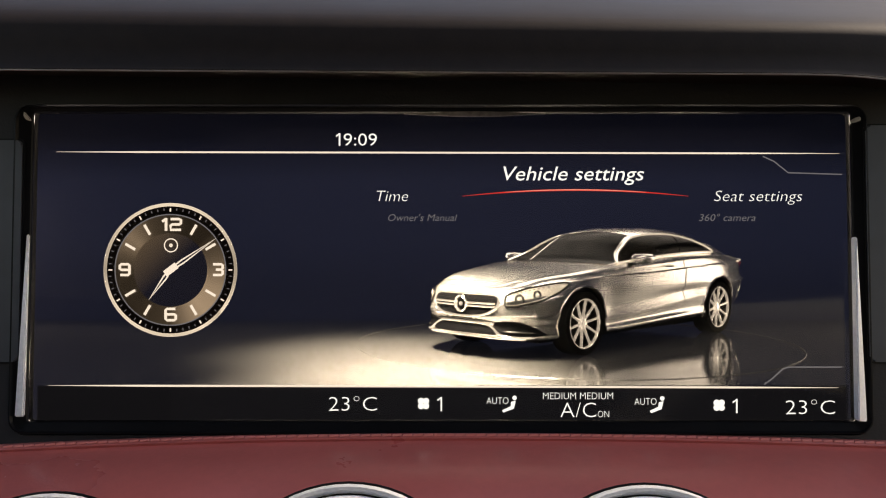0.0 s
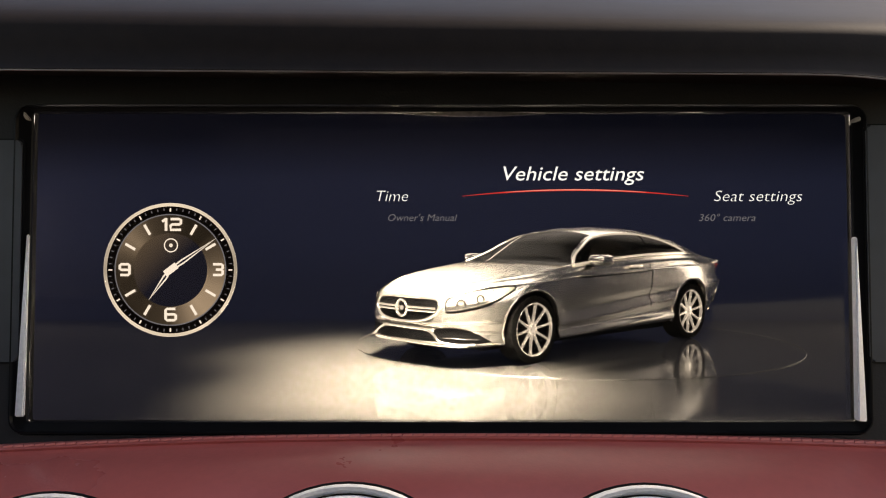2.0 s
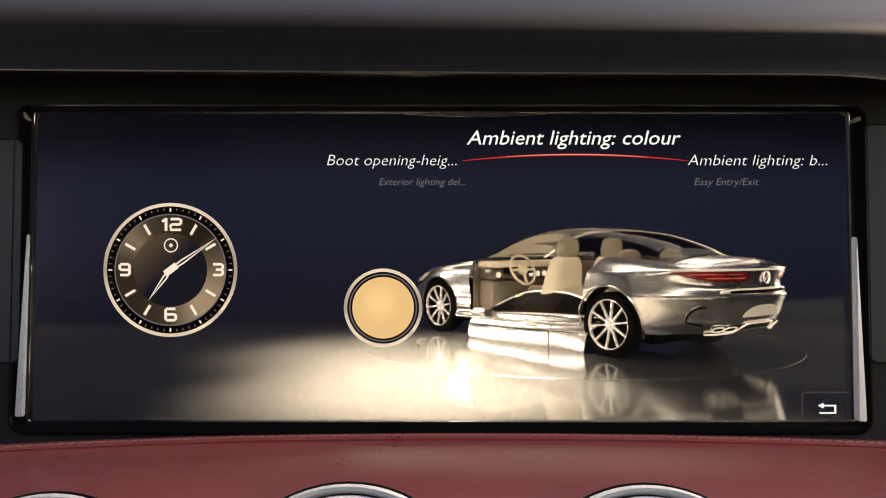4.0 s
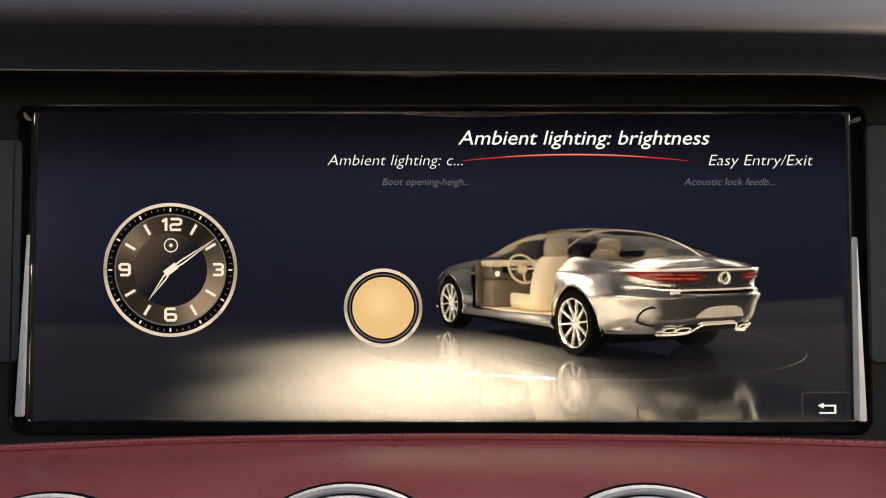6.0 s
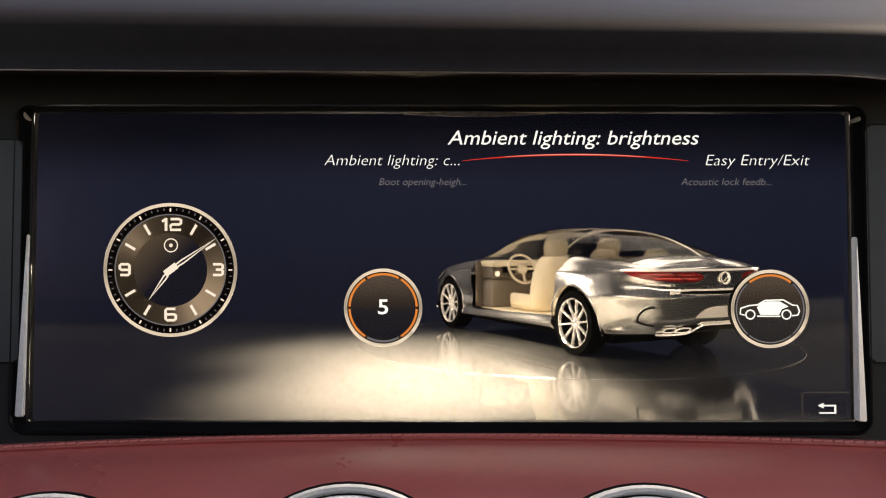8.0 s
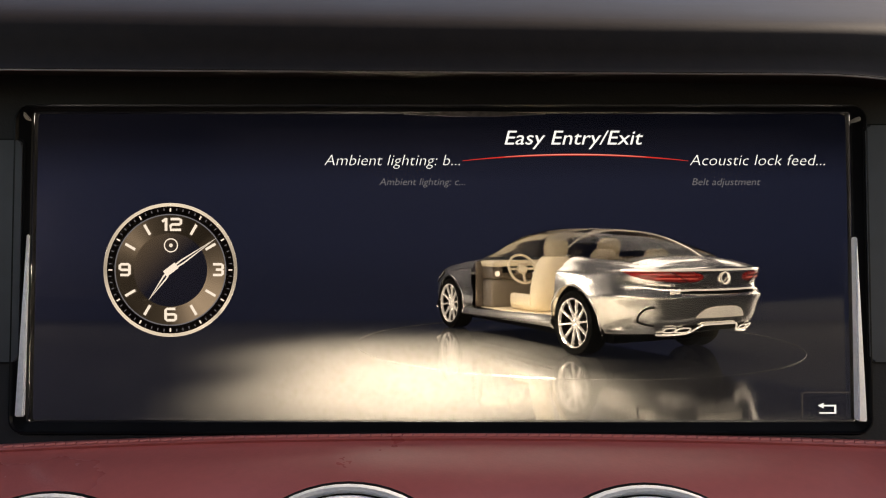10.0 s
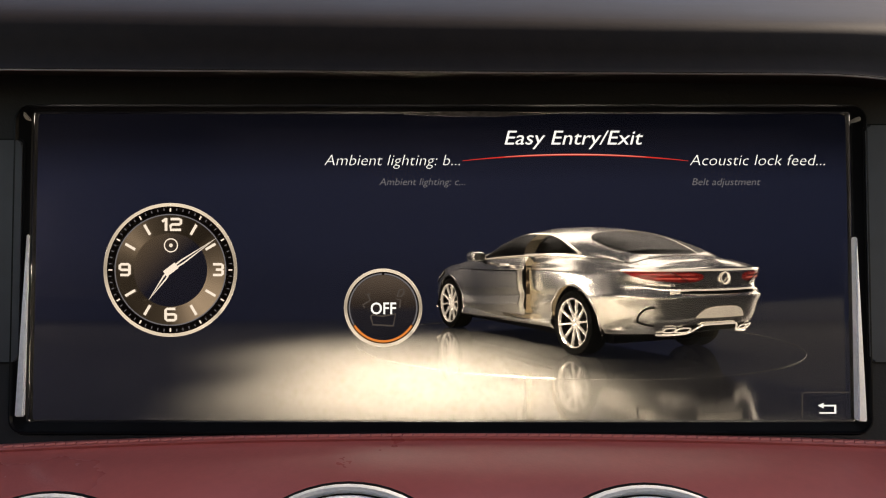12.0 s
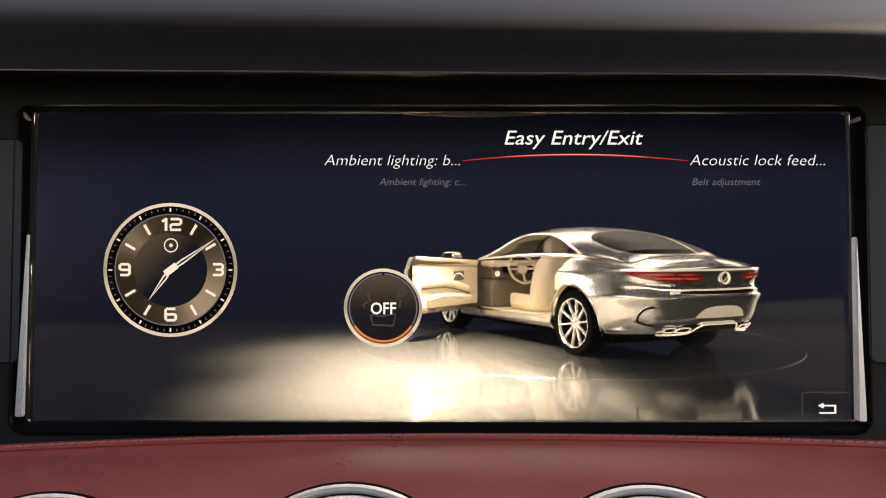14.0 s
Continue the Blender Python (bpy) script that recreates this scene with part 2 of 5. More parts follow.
def air_vent():
    vent = thing("air_vent", DASH, "round dashboard air vent with a chrome ring", "air vent", "vents in the leather pad")
    R = 0.0405
    # the soft shade round the vent, put in as a thin black ring
    part("ring_shade", lathe([(R + 0.0019, 0.0004), (R + 0.0015, -0.0008), (R + 0.0010, -0.004)]), M_BLACK, vent, "thin black ring for the shade round the bright ring")
    part("outer_ring", lathe([(R + 0.0012, -0.004), (R + 0.0011, 0.0010), (R + 0.0006, 0.0026), (R - 0.0002, 0.0034), (R - 0.0010, 0.0030), (R - 0.0014, 0.0012), (R - 0.0014, -0.004)]), M_STEEL, vent, "bright outer ring")
    part("gap_ring", lathe([(R - 0.0014, -0.001), (R - 0.0022, -0.0012)]), M_BLACK, vent)
    part("chrome_ring", lathe([(R - 0.0022, -0.004), (R - 0.0022, 0.0012), (R - 0.0027, 0.0026), (R - 0.0036, 0.0034), (R - 0.0048, 0.0032), (R - 0.0060, 0.0018), (R - 0.0070, -0.006)]), M_STEEL, vent, "bright inner ring")
    part("funnel", lathe([(R - 0.0070, -0.002), (R - 0.0074, 0.001), (R - 0.0090, -0.002), (R - 0.013, -0.012), (R - 0.018, -0.02), (0.0005, -0.021)]), M_PIANO, vent)
    for k in range(5):
        y = -0.018 + k * 0.009
        w = math.sqrt(max(0.0001, (R - 0.013) ** 2 - y * y))
        part("slat", box(-w, w, y - 0.0006, y + 0.0006, -0.016, -0.006, 0.0004), M_STEEL, vent)
    part("hub", lathe([(0.0085, -0.016), (0.0085, -0.005), (0.007, -0.003), (0.0004, -0.0028)], 40), M_CHROME, vent)
    return vent


def vents():
    first = air_vent()
    spots = [(618, 861, 0.0), (1140, 863, 0.0), (98, 878, 0.0), (1662, 880, 0.0)]
    for i, (u, v, _) in enumerate(spots):
        p = from_pixel(u, v, 0.041)
        m = DASH @ pose(p.x, p.y, p.z, -24, 0, 0) @ pose(0, -0.0405 * 1.0 - 0.0005, 0.0)
        if i == 0:
            first.matrix_basis = m
        else:
            copy_thing(first, m)


# ---- the display and its picture ----
FLOOR_Z = 1.0 - 0.0676
display = thing("display_screen", DASH, "wide dashboard display in a black bezel showing a car", "display")
INV = DASH.inverted()


def text(name, s, u0, u1, base, cap, material, slant=0.0, parent=None, bold=0.0, z=-0.0006):
    """A line of writing, from u0 to u1, on a base line, with capitals reaching cap."""
    cu = bpy.data.curves.new(name, "FONT")
    cu.body, cu.shear, cu.offset, cu.extrude, cu.resolution_u = s, slant, bold, 0.004, 3
    tmp = bpy.data.objects.new("tmp", cu)
    scene.collection.objects.link(tmp)
    me = bpy.data.meshes.new_from_object(tmp.evaluated_get(bpy.context.evaluated_depsgraph_get()))
    bpy.data.objects.remove(tmp)
    bpy.data.curves.remove(cu)
    xs = [v.co.x for v in me.vertices]
    a, b, t = from_pixel(u0, base, z), from_pixel(u1, base, z), from_pixel(u0, cap, z)
    kx, ky = (b.x - a.x) / (max(xs) - min(xs)), (t.y - a.y) / 0.70
    x0 = min(xs)
    mid = (a + b) / 2
    for v in me.vertices:
        v.co = ((v.co.x - x0) * kx - (b.x - a.x) / 2, v.co.y * ky, v.co.z * ky)
    me.name = name
    me.materials.clear()
    me.materials.append(material)
    ob = new(name, me)
    ob.parent = parent or display
    ob.matrix_basis = Matrix.Translation((mid.x, mid.y, z))
    return ob


def screen():
    # bezel: a shallow tray with a rounded rim
    X0, X1, Y0, Y1 = from_pixel(24, 441).x, from_pixel(1536, 441).x, from_pixel(784, 767.5).y, from_pixel(784, 190).y
    x0, x1, y0, y1 = from_pixel(56, 441).x, from_pixel(1508, 441).x, from_pixel(784, 746).y, from_pixel(784, 199).y
    rows = []
    for k, z, r in ((0.0, -0.004, 0.0055), (0.0, 0.0012, 0.0055), (0.06, 0.0020, 0.005), (0.14, 0.0021, 0.005), (0.24, 0.0012, 0.004), (0.9, 0.0004, 0.0015), (1.0, -0.0004, 0.001), (1.0, -0.003, 0.001)):
        rows.append([(x, y, z) for x, y in rounded(X0 + (x0 - X0) * k, X1 + (x1 - X1) * k, Y0 + (y0 - Y0) * k, Y1 + (y1 - Y1) * k, r)])
    part("bezel", grid(rows, close=True), M_PIANO, display, "gloss black bezel")
    part("glass", slab(rounded(x0, x1, y0, y1, 0.001), -0.0003, 0.0), M_GLASS, display, "grey cover glass, tinted to hold daylight off the picture", smooth=False)
    # bright tapered strips put in for the reflections along the bezel's side bevels
    for pts, name in ((((46.5, 415), (50, 415), (41, 738), (25, 738)), "bevel_reflection"), (((1509.5, 420), (1513, 420), (1533, 746), (1515, 744)), "bevel_reflection")):
        lo, hi = [from_pixel(u, v, 0.0012) for u, v in pts], [from_pixel(u, v, 0.0026) for u, v in pts]
        b = slab([(p.x, p.y) for p in hi], 0.001, 0.0027)
        bmesh.ops.bevel(b, geom=b.edges[:], offset=0.0004, segments=2, affect="EDGES")
        if pts[0][0] > 784:
            for q in b.verts:
                if q.co.z > 0.002:
                    q.co.z += 0.3 * (from_pixel(1535, 441).x - q.co.x)
        part(name, b, M_STEEL, display, "bright strip for the reflection in the bezel's side bevel")
    # slim strip whose colour stands in for a reflected streak on the upper bezel
    up, lo = [], []
    for k in range(25):
        c = from_pixel(840 + 125 * (k / 12 - 1), 202, 0.0012)
        h = 0.00008 + 0.0008 * max(0.0, 1 - (k / 12 - 1) ** 2) ** 1.5
        up.append((c.x, c.y + h)), lo.append((c.x, c.y - h))
    part("bezel_streak", slab(up + lo[::-1], 0.0006, 0.0016), M_STREAK, display, "slim strip for the reflected streak on the bezel")
    # small chrome pieces put in for the glints on the bezel's upper corners
    for pts in (((42, 197), (52, 207), (56, 214), (47, 213), (41, 206)), ((1503, 216), (1512, 209), (1523, 206), (1524, 214), (1514, 217), (1505, 220))):
        b = slab([(from_pixel(*q, 0.0025).x, from_pixel(*q, 0.0025).y) for q in pts], 0.0015, 0.0027)
        bmesh.ops.bevel(b, geom=b.edges[:], offset=0.0003, segments=2, affect="EDGES")
        part("corner_glint", b, M_CHROME, display, "small chrome piece for the glint on the bezel's corner")
    # the picture's floor and curved backdrop
    w = 0.46
    m = INV
    rows = []
    for y, z in [(0.283, 0), (0.30, 0), (0.34, 0), (0.40, 0), (0.48, 0), (0.56, 0), (0.64, 0)]:
        rows.append([(-w + 2 * w * i / 20, y, FLOOR_Z + z) for i in range(21)])
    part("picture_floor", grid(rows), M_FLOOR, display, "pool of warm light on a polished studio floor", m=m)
    rows = []
    for k in range(9):
        a = radians(90 * k / 8)
        rows.append([(-w + 2 * w * i / 20, 0.64 + 0.08 * math.sin(a), FLOOR_Z + 0.08 - 0.08 * math.cos(a)) for i in range(21)])
    rows.append([(-w + 2 * w * i / 20, 0.72, 1.15) for i in range(21)])
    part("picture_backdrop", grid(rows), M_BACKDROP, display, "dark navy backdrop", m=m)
    cx, cy, r = 0.083, 0.51, 0.138
    ring_line = tube([(cx + r * math.cos(radians(a)), cy + r * math.sin(radians(a)), FLOOR_Z + 0.0002) for a in range(0, 360, 4)], 0.00016, 5, True)
    part("floor_ring", ring_line, M_LINE_DIM, display, "thin light ring on the floor", m=m)
    # unseen box, faintly glowing, added to keep daylight out of the picture
    b = grid([[(-w, 0.2845, 1.058), (w, 0.2845, 1.058)], [(-w, 0.725, 1.152), (w, 0.725, 1.152)], [(-w, 0.725, 1.155), (w, 0.725, 1.155)], [(-w, 0.2845, 1.061), (w, 0.2845, 1.061)]])
    box(-w - 0.004, -w, 0.2835, 0.725, FLOOR_Z - 0.02, 1.155, bm=b)
    box(w, w + 0.004, 0.2835, 0.725, FLOOR_Z - 0.02, 1.155, bm=b)
    part("daylight_box", b, M_NAVY, display, "unseen, faintly glowing box that keeps daylight out of the picture", m=m, smooth=False)


# floor and backdrop get a faint navy glow, painted in, not lit
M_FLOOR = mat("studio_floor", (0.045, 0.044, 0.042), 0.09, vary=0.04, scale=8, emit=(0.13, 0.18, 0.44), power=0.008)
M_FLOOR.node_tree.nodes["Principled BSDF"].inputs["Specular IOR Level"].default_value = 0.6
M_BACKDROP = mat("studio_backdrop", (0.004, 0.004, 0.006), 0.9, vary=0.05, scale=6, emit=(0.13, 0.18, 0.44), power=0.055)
M_LINE_DIM = mat("lit_ring", (0.10, 0.098, 0.09), 0.3, vary=0.05, scale=30, emit=(0.9, 0.85, 0.72), power=0.008)


def paint_floor_falloff():
    """Paints a light falloff into the floor's colour: darker towards the backdrop behind."""
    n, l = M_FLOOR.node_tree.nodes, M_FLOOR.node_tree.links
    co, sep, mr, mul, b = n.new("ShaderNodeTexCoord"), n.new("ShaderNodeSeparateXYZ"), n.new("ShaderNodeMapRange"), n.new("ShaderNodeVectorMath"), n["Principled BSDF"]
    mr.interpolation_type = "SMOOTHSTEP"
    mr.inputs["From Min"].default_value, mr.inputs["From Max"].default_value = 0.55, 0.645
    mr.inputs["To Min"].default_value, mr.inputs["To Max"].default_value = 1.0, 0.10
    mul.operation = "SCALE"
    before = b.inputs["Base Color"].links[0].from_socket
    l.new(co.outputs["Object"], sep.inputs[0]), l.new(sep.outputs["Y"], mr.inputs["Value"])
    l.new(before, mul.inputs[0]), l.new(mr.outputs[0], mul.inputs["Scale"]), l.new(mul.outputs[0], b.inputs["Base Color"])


paint_floor_falloff()


def paint_backdrop_falloff():
    """Paints a light falloff into the backdrop's glow, towards its top and its foot."""
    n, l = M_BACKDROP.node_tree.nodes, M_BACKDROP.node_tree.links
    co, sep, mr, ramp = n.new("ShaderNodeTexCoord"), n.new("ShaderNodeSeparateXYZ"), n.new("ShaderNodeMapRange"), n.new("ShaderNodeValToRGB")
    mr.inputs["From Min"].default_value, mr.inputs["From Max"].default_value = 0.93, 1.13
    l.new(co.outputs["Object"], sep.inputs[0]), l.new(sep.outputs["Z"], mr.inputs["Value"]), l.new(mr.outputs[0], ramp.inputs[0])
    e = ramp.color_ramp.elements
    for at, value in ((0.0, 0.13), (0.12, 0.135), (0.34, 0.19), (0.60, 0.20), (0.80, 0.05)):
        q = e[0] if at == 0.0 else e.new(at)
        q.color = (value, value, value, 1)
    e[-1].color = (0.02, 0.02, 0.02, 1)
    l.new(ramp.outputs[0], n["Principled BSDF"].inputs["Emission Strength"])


paint_backdrop_falloff()
M_BACKDROP.node_tree.nodes["Principled BSDF"].inputs["Specular IOR Level"].default_value = 0.0


def bar(pts, width, material, name, z=-0.0006, parent=None, label="", taper=False):
    """A thin lit line along pixel positions of the camera's view."""
    ps = [from_pixel(u, v, z) for u, v in pts]
    h = width * 0.0001
    lo, hi = [], []
    for i, p in enumerate(ps):
        d = (ps[min(i + 1, len(ps) - 1)] - ps[max(i - 1, 0)]).normalized()
        n = Vector((-d.y, d.x, 0))
        q = h * (0.12 if taper and i in (0, len(ps) - 1) else 1.0)
        lo.append(p - n * q), hi.append(p + n * q)
    b = slab([(p.x, p.y) for p in hi + lo[::-1]], z - 0.0001, z + 0.0001)
    return part(name, b, material, parent or display, label, smooth=False)


def disc_outline(u, v, r, n=64, squash=1.0, z=0.0):
    return [(p.x, p.y) for p in (from_pixel(u + r * math.cos(2 * math.pi * k / n), v - r * squash * math.sin(2 * math.pi * k / n), z) for k in range(n))]


def ring(u, v, r0, r1, z0, z1, a0=0, a1=360, bm=None):
    """A flat ring, or a piece of one from angle a0 to a1."""
    n = max(6, int((a1 - a0) / 4))
    full = a1 - a0 >= 360
    rows = []
    for r, z in ((r0, z0), (r0, z1), (r1, z1), (r1, z0), (r0, z0)):
        rows.append([from_pixel(u + r * math.cos(radians(a0 + (a1 - a0) * k / n)), v - r * math.sin(radians(a0 + (a1 - a0) * k / n)), z) for k in range(n if full else n + 1)])
    return join(bm, grid(rows, close=full))


PAGES = {}


def page(key, obs):
    PAGES.setdefault(key, []).extend(obs)


def menu_page(key, lines, dv=0):
    """A page of the menu: title, two neighbours, two faint ones."""
    made = []
    for s, u0, u1, kind in lines:
        base, cap, material, bold = {"title": (256, 231, M_WHITE, 0.001), "side": (293, 273.5, M_WHITE, -0.017), "faint": (328, 315.5, M_GREY, -0.006)}[kind]
        made.append(text("menu_text", s, u0, u1, base + dv, cap + dv, material, 0.22, bold=bold))
    page(key, made)


def writing():
    menu_page("A", [("Vehicle settings", 891, 1140, "title"), ("Time", 667, 722, "side"), ("Seat settings", 1264, 1420, "side"),
                    ("Owner's Manual", 687, 809, "faint"), ("360° camera", 1237, 1337, "faint")], 63.5)
    menu_page("B", [("Ambient lighting: colour", 826, 1205, "title"), ("Boot opening-heig...", 579, 808, "side"), ("Ambient lighting: b...", 1217, 1464, "side"),
                    ("Exterior lighting del...", 671, 824, "faint"), ("Easy Entry/Exit", 1229, 1343, "faint")])
    menu_page("C", [("Ambient lighting: brightness", 792, 1237, "title"), ("Ambient lighting: c...", 574, 813, "side"), ("Easy Entry/Exit", 1249, 1433, "side"),
                    ("Boot opening-heigh...", 671, 826, "faint"), ("Acoustic lock feedb...", 1205, 1366, "faint")])
    menu_page("D", [("Easy Entry/Exit", 893, 1138, "title"), ("Ambient lighting: b...", 574, 814, "side"), ("Acoustic lock feed...", 1221, 1460, "side"),
                    ("Ambient lighting: c...", 671, 823, "faint"), ("Belt adjustment", 1225, 1346, "faint")])
    # red arc under the title
    up, lo = [], []
    for k in range(41):
        s = -1 + k / 20
        c = from_pixel(1018 + 200 * s, 274 + 11 * s * s, -0.0009)
        h = 0.00006 + 0.00026 * (1 - s * s)
        up.append((c.x, c.y + h)), lo.append((c.x, c.y - h))
    page("arc", [part("title_underline", slab(up + lo[::-1], -0.001, -0.0008), M_RED, display, "glowing red arc under the menu title", smooth=False)])
    up, lo = [], []
    for k in range(31):
        q = (-1 + k / 15) * 0.62
        c = from_pixel(1018 + 200 * q, 273.6 + 11 * q * q, -0.0007)
        h = 0.00002 + 0.00010 * (1 - (q / 0.62) ** 2)
        up.append((c.x, c.y + h)), lo.append((c.x, c.y - h))
    page("arc", [part("underline_core", slab(up + lo[::-1], -0.0008, -0.0006), M_REDCORE, display, "pale core of the red arc", smooth=False)])
    # clock line at the top
    page("top", [text("clock_digits", "9:09", 608, 667, 258, 236, M_WHITE, bold=-0.006), bar([(601, 236), (601, 258)], 2.8, M_WHITE, "clock_digit"), bar([(595, 241.5), (600.5, 237)], 2.4, M_WHITE, "clock_digit"),
                 bar([(100, 269), (260, 269.4), (500, 270), (1000, 271), (1300, 271.6), (1485, 272)], 3.0, M_LINE, "top_line", taper=True),
                 bar([(1350, 277), (1370, 286), (1395, 306), (1490, 309)], 2.0, M_GREY, "tab_line")])
    # climate bar at the bottom
    a, b = from_pixel(62, 684), from_pixel(1506, 745.5)
    low = [part("climate_bar", slab([(a.x, b.y), (b.x, b.y), (b.x, a.y), (a.x, a.y)], -0.0022, -0.0018), M_BAR, display, "dark climate bar", smooth=False),
           bar([(85, 682.5), (260, 683), (500, 683.5), (1000, 685), (1300, 686), (1485, 686.5)], 3.4, M_LINE, "bottom_line", z=-0.0012, taper=True),
           bar([(1352, 681), (1366, 671), (1386, 653), (1396, 650), (1490, 650)], 2.2, M_GREY, "tab_line", z=-0.0012)]
    for s, u0, u1, base, cap in (("23°C", 582, 667, 727.5, 702), ("23°C", 1391, 1478, 733.5, 708), 
                                 ("AUTO", 861, 900, 715.5, 703), ("AUTO", 1123, 1162, 717, 704.5), ("MEDIUM MEDIUM", 961, 1085, 707, 694.5), ("A/C", 992, 1055, 739, 712), ("ON", 1058, 1078, 739, 727)):
        low.append(text("climate_text", s, u0, u1, base, cap, M_WHITE, bold=-0.017))
    for u, v in ((781, 703), (1304, 706.5)):
        low += [bar([(u, v), (u, v + 25)], 2.6, M_WHITE, "climate_digit"), bar([(u - 7, v + 6), (u - 0.5, v + 1.2)], 2.4, M_WHITE, "climate_digit")]
    for u, v in ((749.5, 715), (1274, 718)):
        bm = None
        for k in range(4):
            q = radians(45 + 90 * k)
            bm = slab(disc_outline(u + 6.2 * math.cos(q), v + 6.2 * math.sin(q), 5.6, 18), -0.0008, -0.0006, bm)
        low.append(part("fan_icon", bm, M_WHITE, display, "four-bladed fan symbol", smooth=False))
    for u, v in ((888, 700), (1150, 701)):
        bm = slab(disc_outline(u + 23, v + 5, 4, 18), -0.0008, -0.0006)
        for pts in (((u + 17, v + 12), (u + 25, v + 10), (u + 22, v + 24), (u + 3, v + 31), (u + 1, v + 27), (u + 16, v + 20)),):
            bm = slab([(from_pixel(*p).x, from_pixel(*p).y) for p in pts], -0.0008, -0.0006, bm)
        low.append(part("seat_icon", bm, M_WHITE, display, "small white seat symbol", smooth=False))
    page("bottom", low)
    # return key
    b = None
    for pts in ([(1478.5, 717.5), (1481.5, 717.5), (1481.5, 733), (1478.5, 733)], [(1458, 717.5), (1478.5, 717.5), (1478.5, 720), (1458, 720)], [(1452, 730.5), (1478.5, 730.5), (1478.5, 733), (1452, 733)], [(1449, 718.8), (1459, 714), (1459, 723.6)]):
        b = slab([(from_pixel(*p).x, from_pixel(*p).y) for p in pts], -0.0008, -0.0006, b)
    page("back", [part("return_arrow", b, M_WHITE, display, "white return arrow", smooth=False),
                  bar([(1420, 746), (1420, 699), (1424, 694.5), (1505, 694.5)], 1.4, M_FAINT, "key_outline")])


def round_button(name, u, v, label):
    """A round key of the picture: bright rim, dark face, a ring of lit pieces."""
    e = new(name)
    e.parent = display
    tagged(e, label)
    part("rim", tube([from_pixel(u + 66.5 * math.cos(radians(a)), v - 66.5 * math.sin(radians(a)), -0.0026) for a in range(0, 360, 4)], 0.00058, 10, True), M_RIM, e, "bright rim")
    # unseen dark disc, added to keep the lit key out of the floor's reflection
    part("reflection_blocker", slab(disc_outline(u, v, 68), -0.0042, -0.0036), M_CARD_BACK, e, smooth=False)
    part("dark_ring", slab(disc_outline(u, v, 64), -0.0034, -0.0028), M_BLACK_PICTURE, e, smooth=False)
    return e


def buttons():
    e = round_button("gold_button", 678, 545, "round gold colour swatch key")
    part("swatch", slab(disc_outline(678, 545, 54.5, z=-0.0024), -0.0028, -0.0024), M_SWATCH, e, "gold swatch", smooth=False)
    part("inner_ring", ring(678, 545, 58, 60, -0.0028, -0.0024), M_GREY, e, smooth=False)
    page("gold", [e])
    e = round_button("level_button", 678, 545, "round key with the number five")
    part("face", slab(disc_outline(678, 545, 58, z=-0.0024), -0.0028, -0.0024), M_DISC, e, smooth=False)
    for a0, a1 in ((-58, -2), (2, 58), (62, 118), (122, 178), (182, 238)):
        part("level_mark", ring(678, 545, 57.5, 61.5, -0.0024, -0.0022, a0, a1), M_ORANGE, e, "lit orange", smooth=False)
    part("level_mark", ring(678, 545, 57.5, 61.5, -0.0024, -0.0022, 242, 298), M_GREY, e, smooth=False)
    text("number", "5", 669, 687, 556, 530, M_WHITE, parent=e, bold=0.012, z=-0.0021)
    page("five", [e])
    e = round_button("zone_button", 1363, 547, "round key with a car symbol")
    part("face", slab(disc_outline(1363, 547, 58, z=-0.0024), -0.0028, -0.0024), M_DISC, e, smooth=False)
    part("level_mark", ring(1363, 547, 57.5, 61.5, -0.0024, -0.0022, 52, 128), M_ORANGE, e, "lit orange", smooth=False)
    for a0, a1 in ((-128, -52), (132, 228), (-48, 48)):
        part("level_mark", ring(1363, 547, 58.5, 61, -0.0024, -0.0022, a0, a1), M_GREY, e, smooth=False)
    b = None
    for pts in ([(1344, 545), (1350, 537), (1362, 534), (1384, 534), (1400, 543), (1388, 548), (1383, 558), (1350, 558)],):
        b = slab([(from_pixel(*p).x, from_pixel(*p).y) for p in pts], -0.0022, -0.0020, b)
    part("cabin_symbol", b, M_WHITE, e, smooth=False)
    b = None
    for u in (1328, 1392):
        b = ring(u, 557, 6.5, 9, -0.0022, -0.0020, bm=b)
    part("wheel_symbol", b, M_WHITE, e, smooth=False)
    for pts in ([(1318, 558), (1310, 556), (1311, 546), (1326, 541), (1340, 540), (1354, 532), (1386, 531), (1402, 540), (1411, 541), (1415, 551), (1412, 558), (1402, 559)], [(1340, 560), (1381, 560)]):
        bar(pts, 2.4, M_WHITE, "outline_symbol", z=-0.0021, parent=e)
    page("zone", [e])
    e = round_button("off_button", 678, 545, "round key marked OFF")
    part("face", slab(disc_outline(678, 545, 58, z=-0.0024), -0.0028, -0.0024), M_DISC, e, smooth=False)
    part("level_mark", ring(678, 545, 57.5, 61.5, -0.0024, -0.0022, 212, 328), M_ORANGE, e, "lit orange", smooth=False)
    for a0, a1 in ((92, 210), (-30, 88)):
        part("level_mark", ring(678, 545, 58.5, 61, -0.0024, -0.0022, a0, a1), M_GREY, e, smooth=False)
    for pts in ([(707, 513), (714, 512), (715, 518), (710, 525), (703, 525), (707, 513)], [(702, 530), (709, 531), (707, 545)], [(656, 560), (660, 575), (696, 577), (700, 556), (676, 560), (660, 557), (656, 560)], [(651, 520), (655, 532), (642, 540), (646, 545)]):
        bar(pts, 3, M_FAINT, "seat_symbol", z=-0.0023, parent=e)
    text("off_text", "OFF", 656, 701, 556, 535.5, M_WHITE, parent=e, bold=0.012, z=-0.0019)
    page("off", [e])


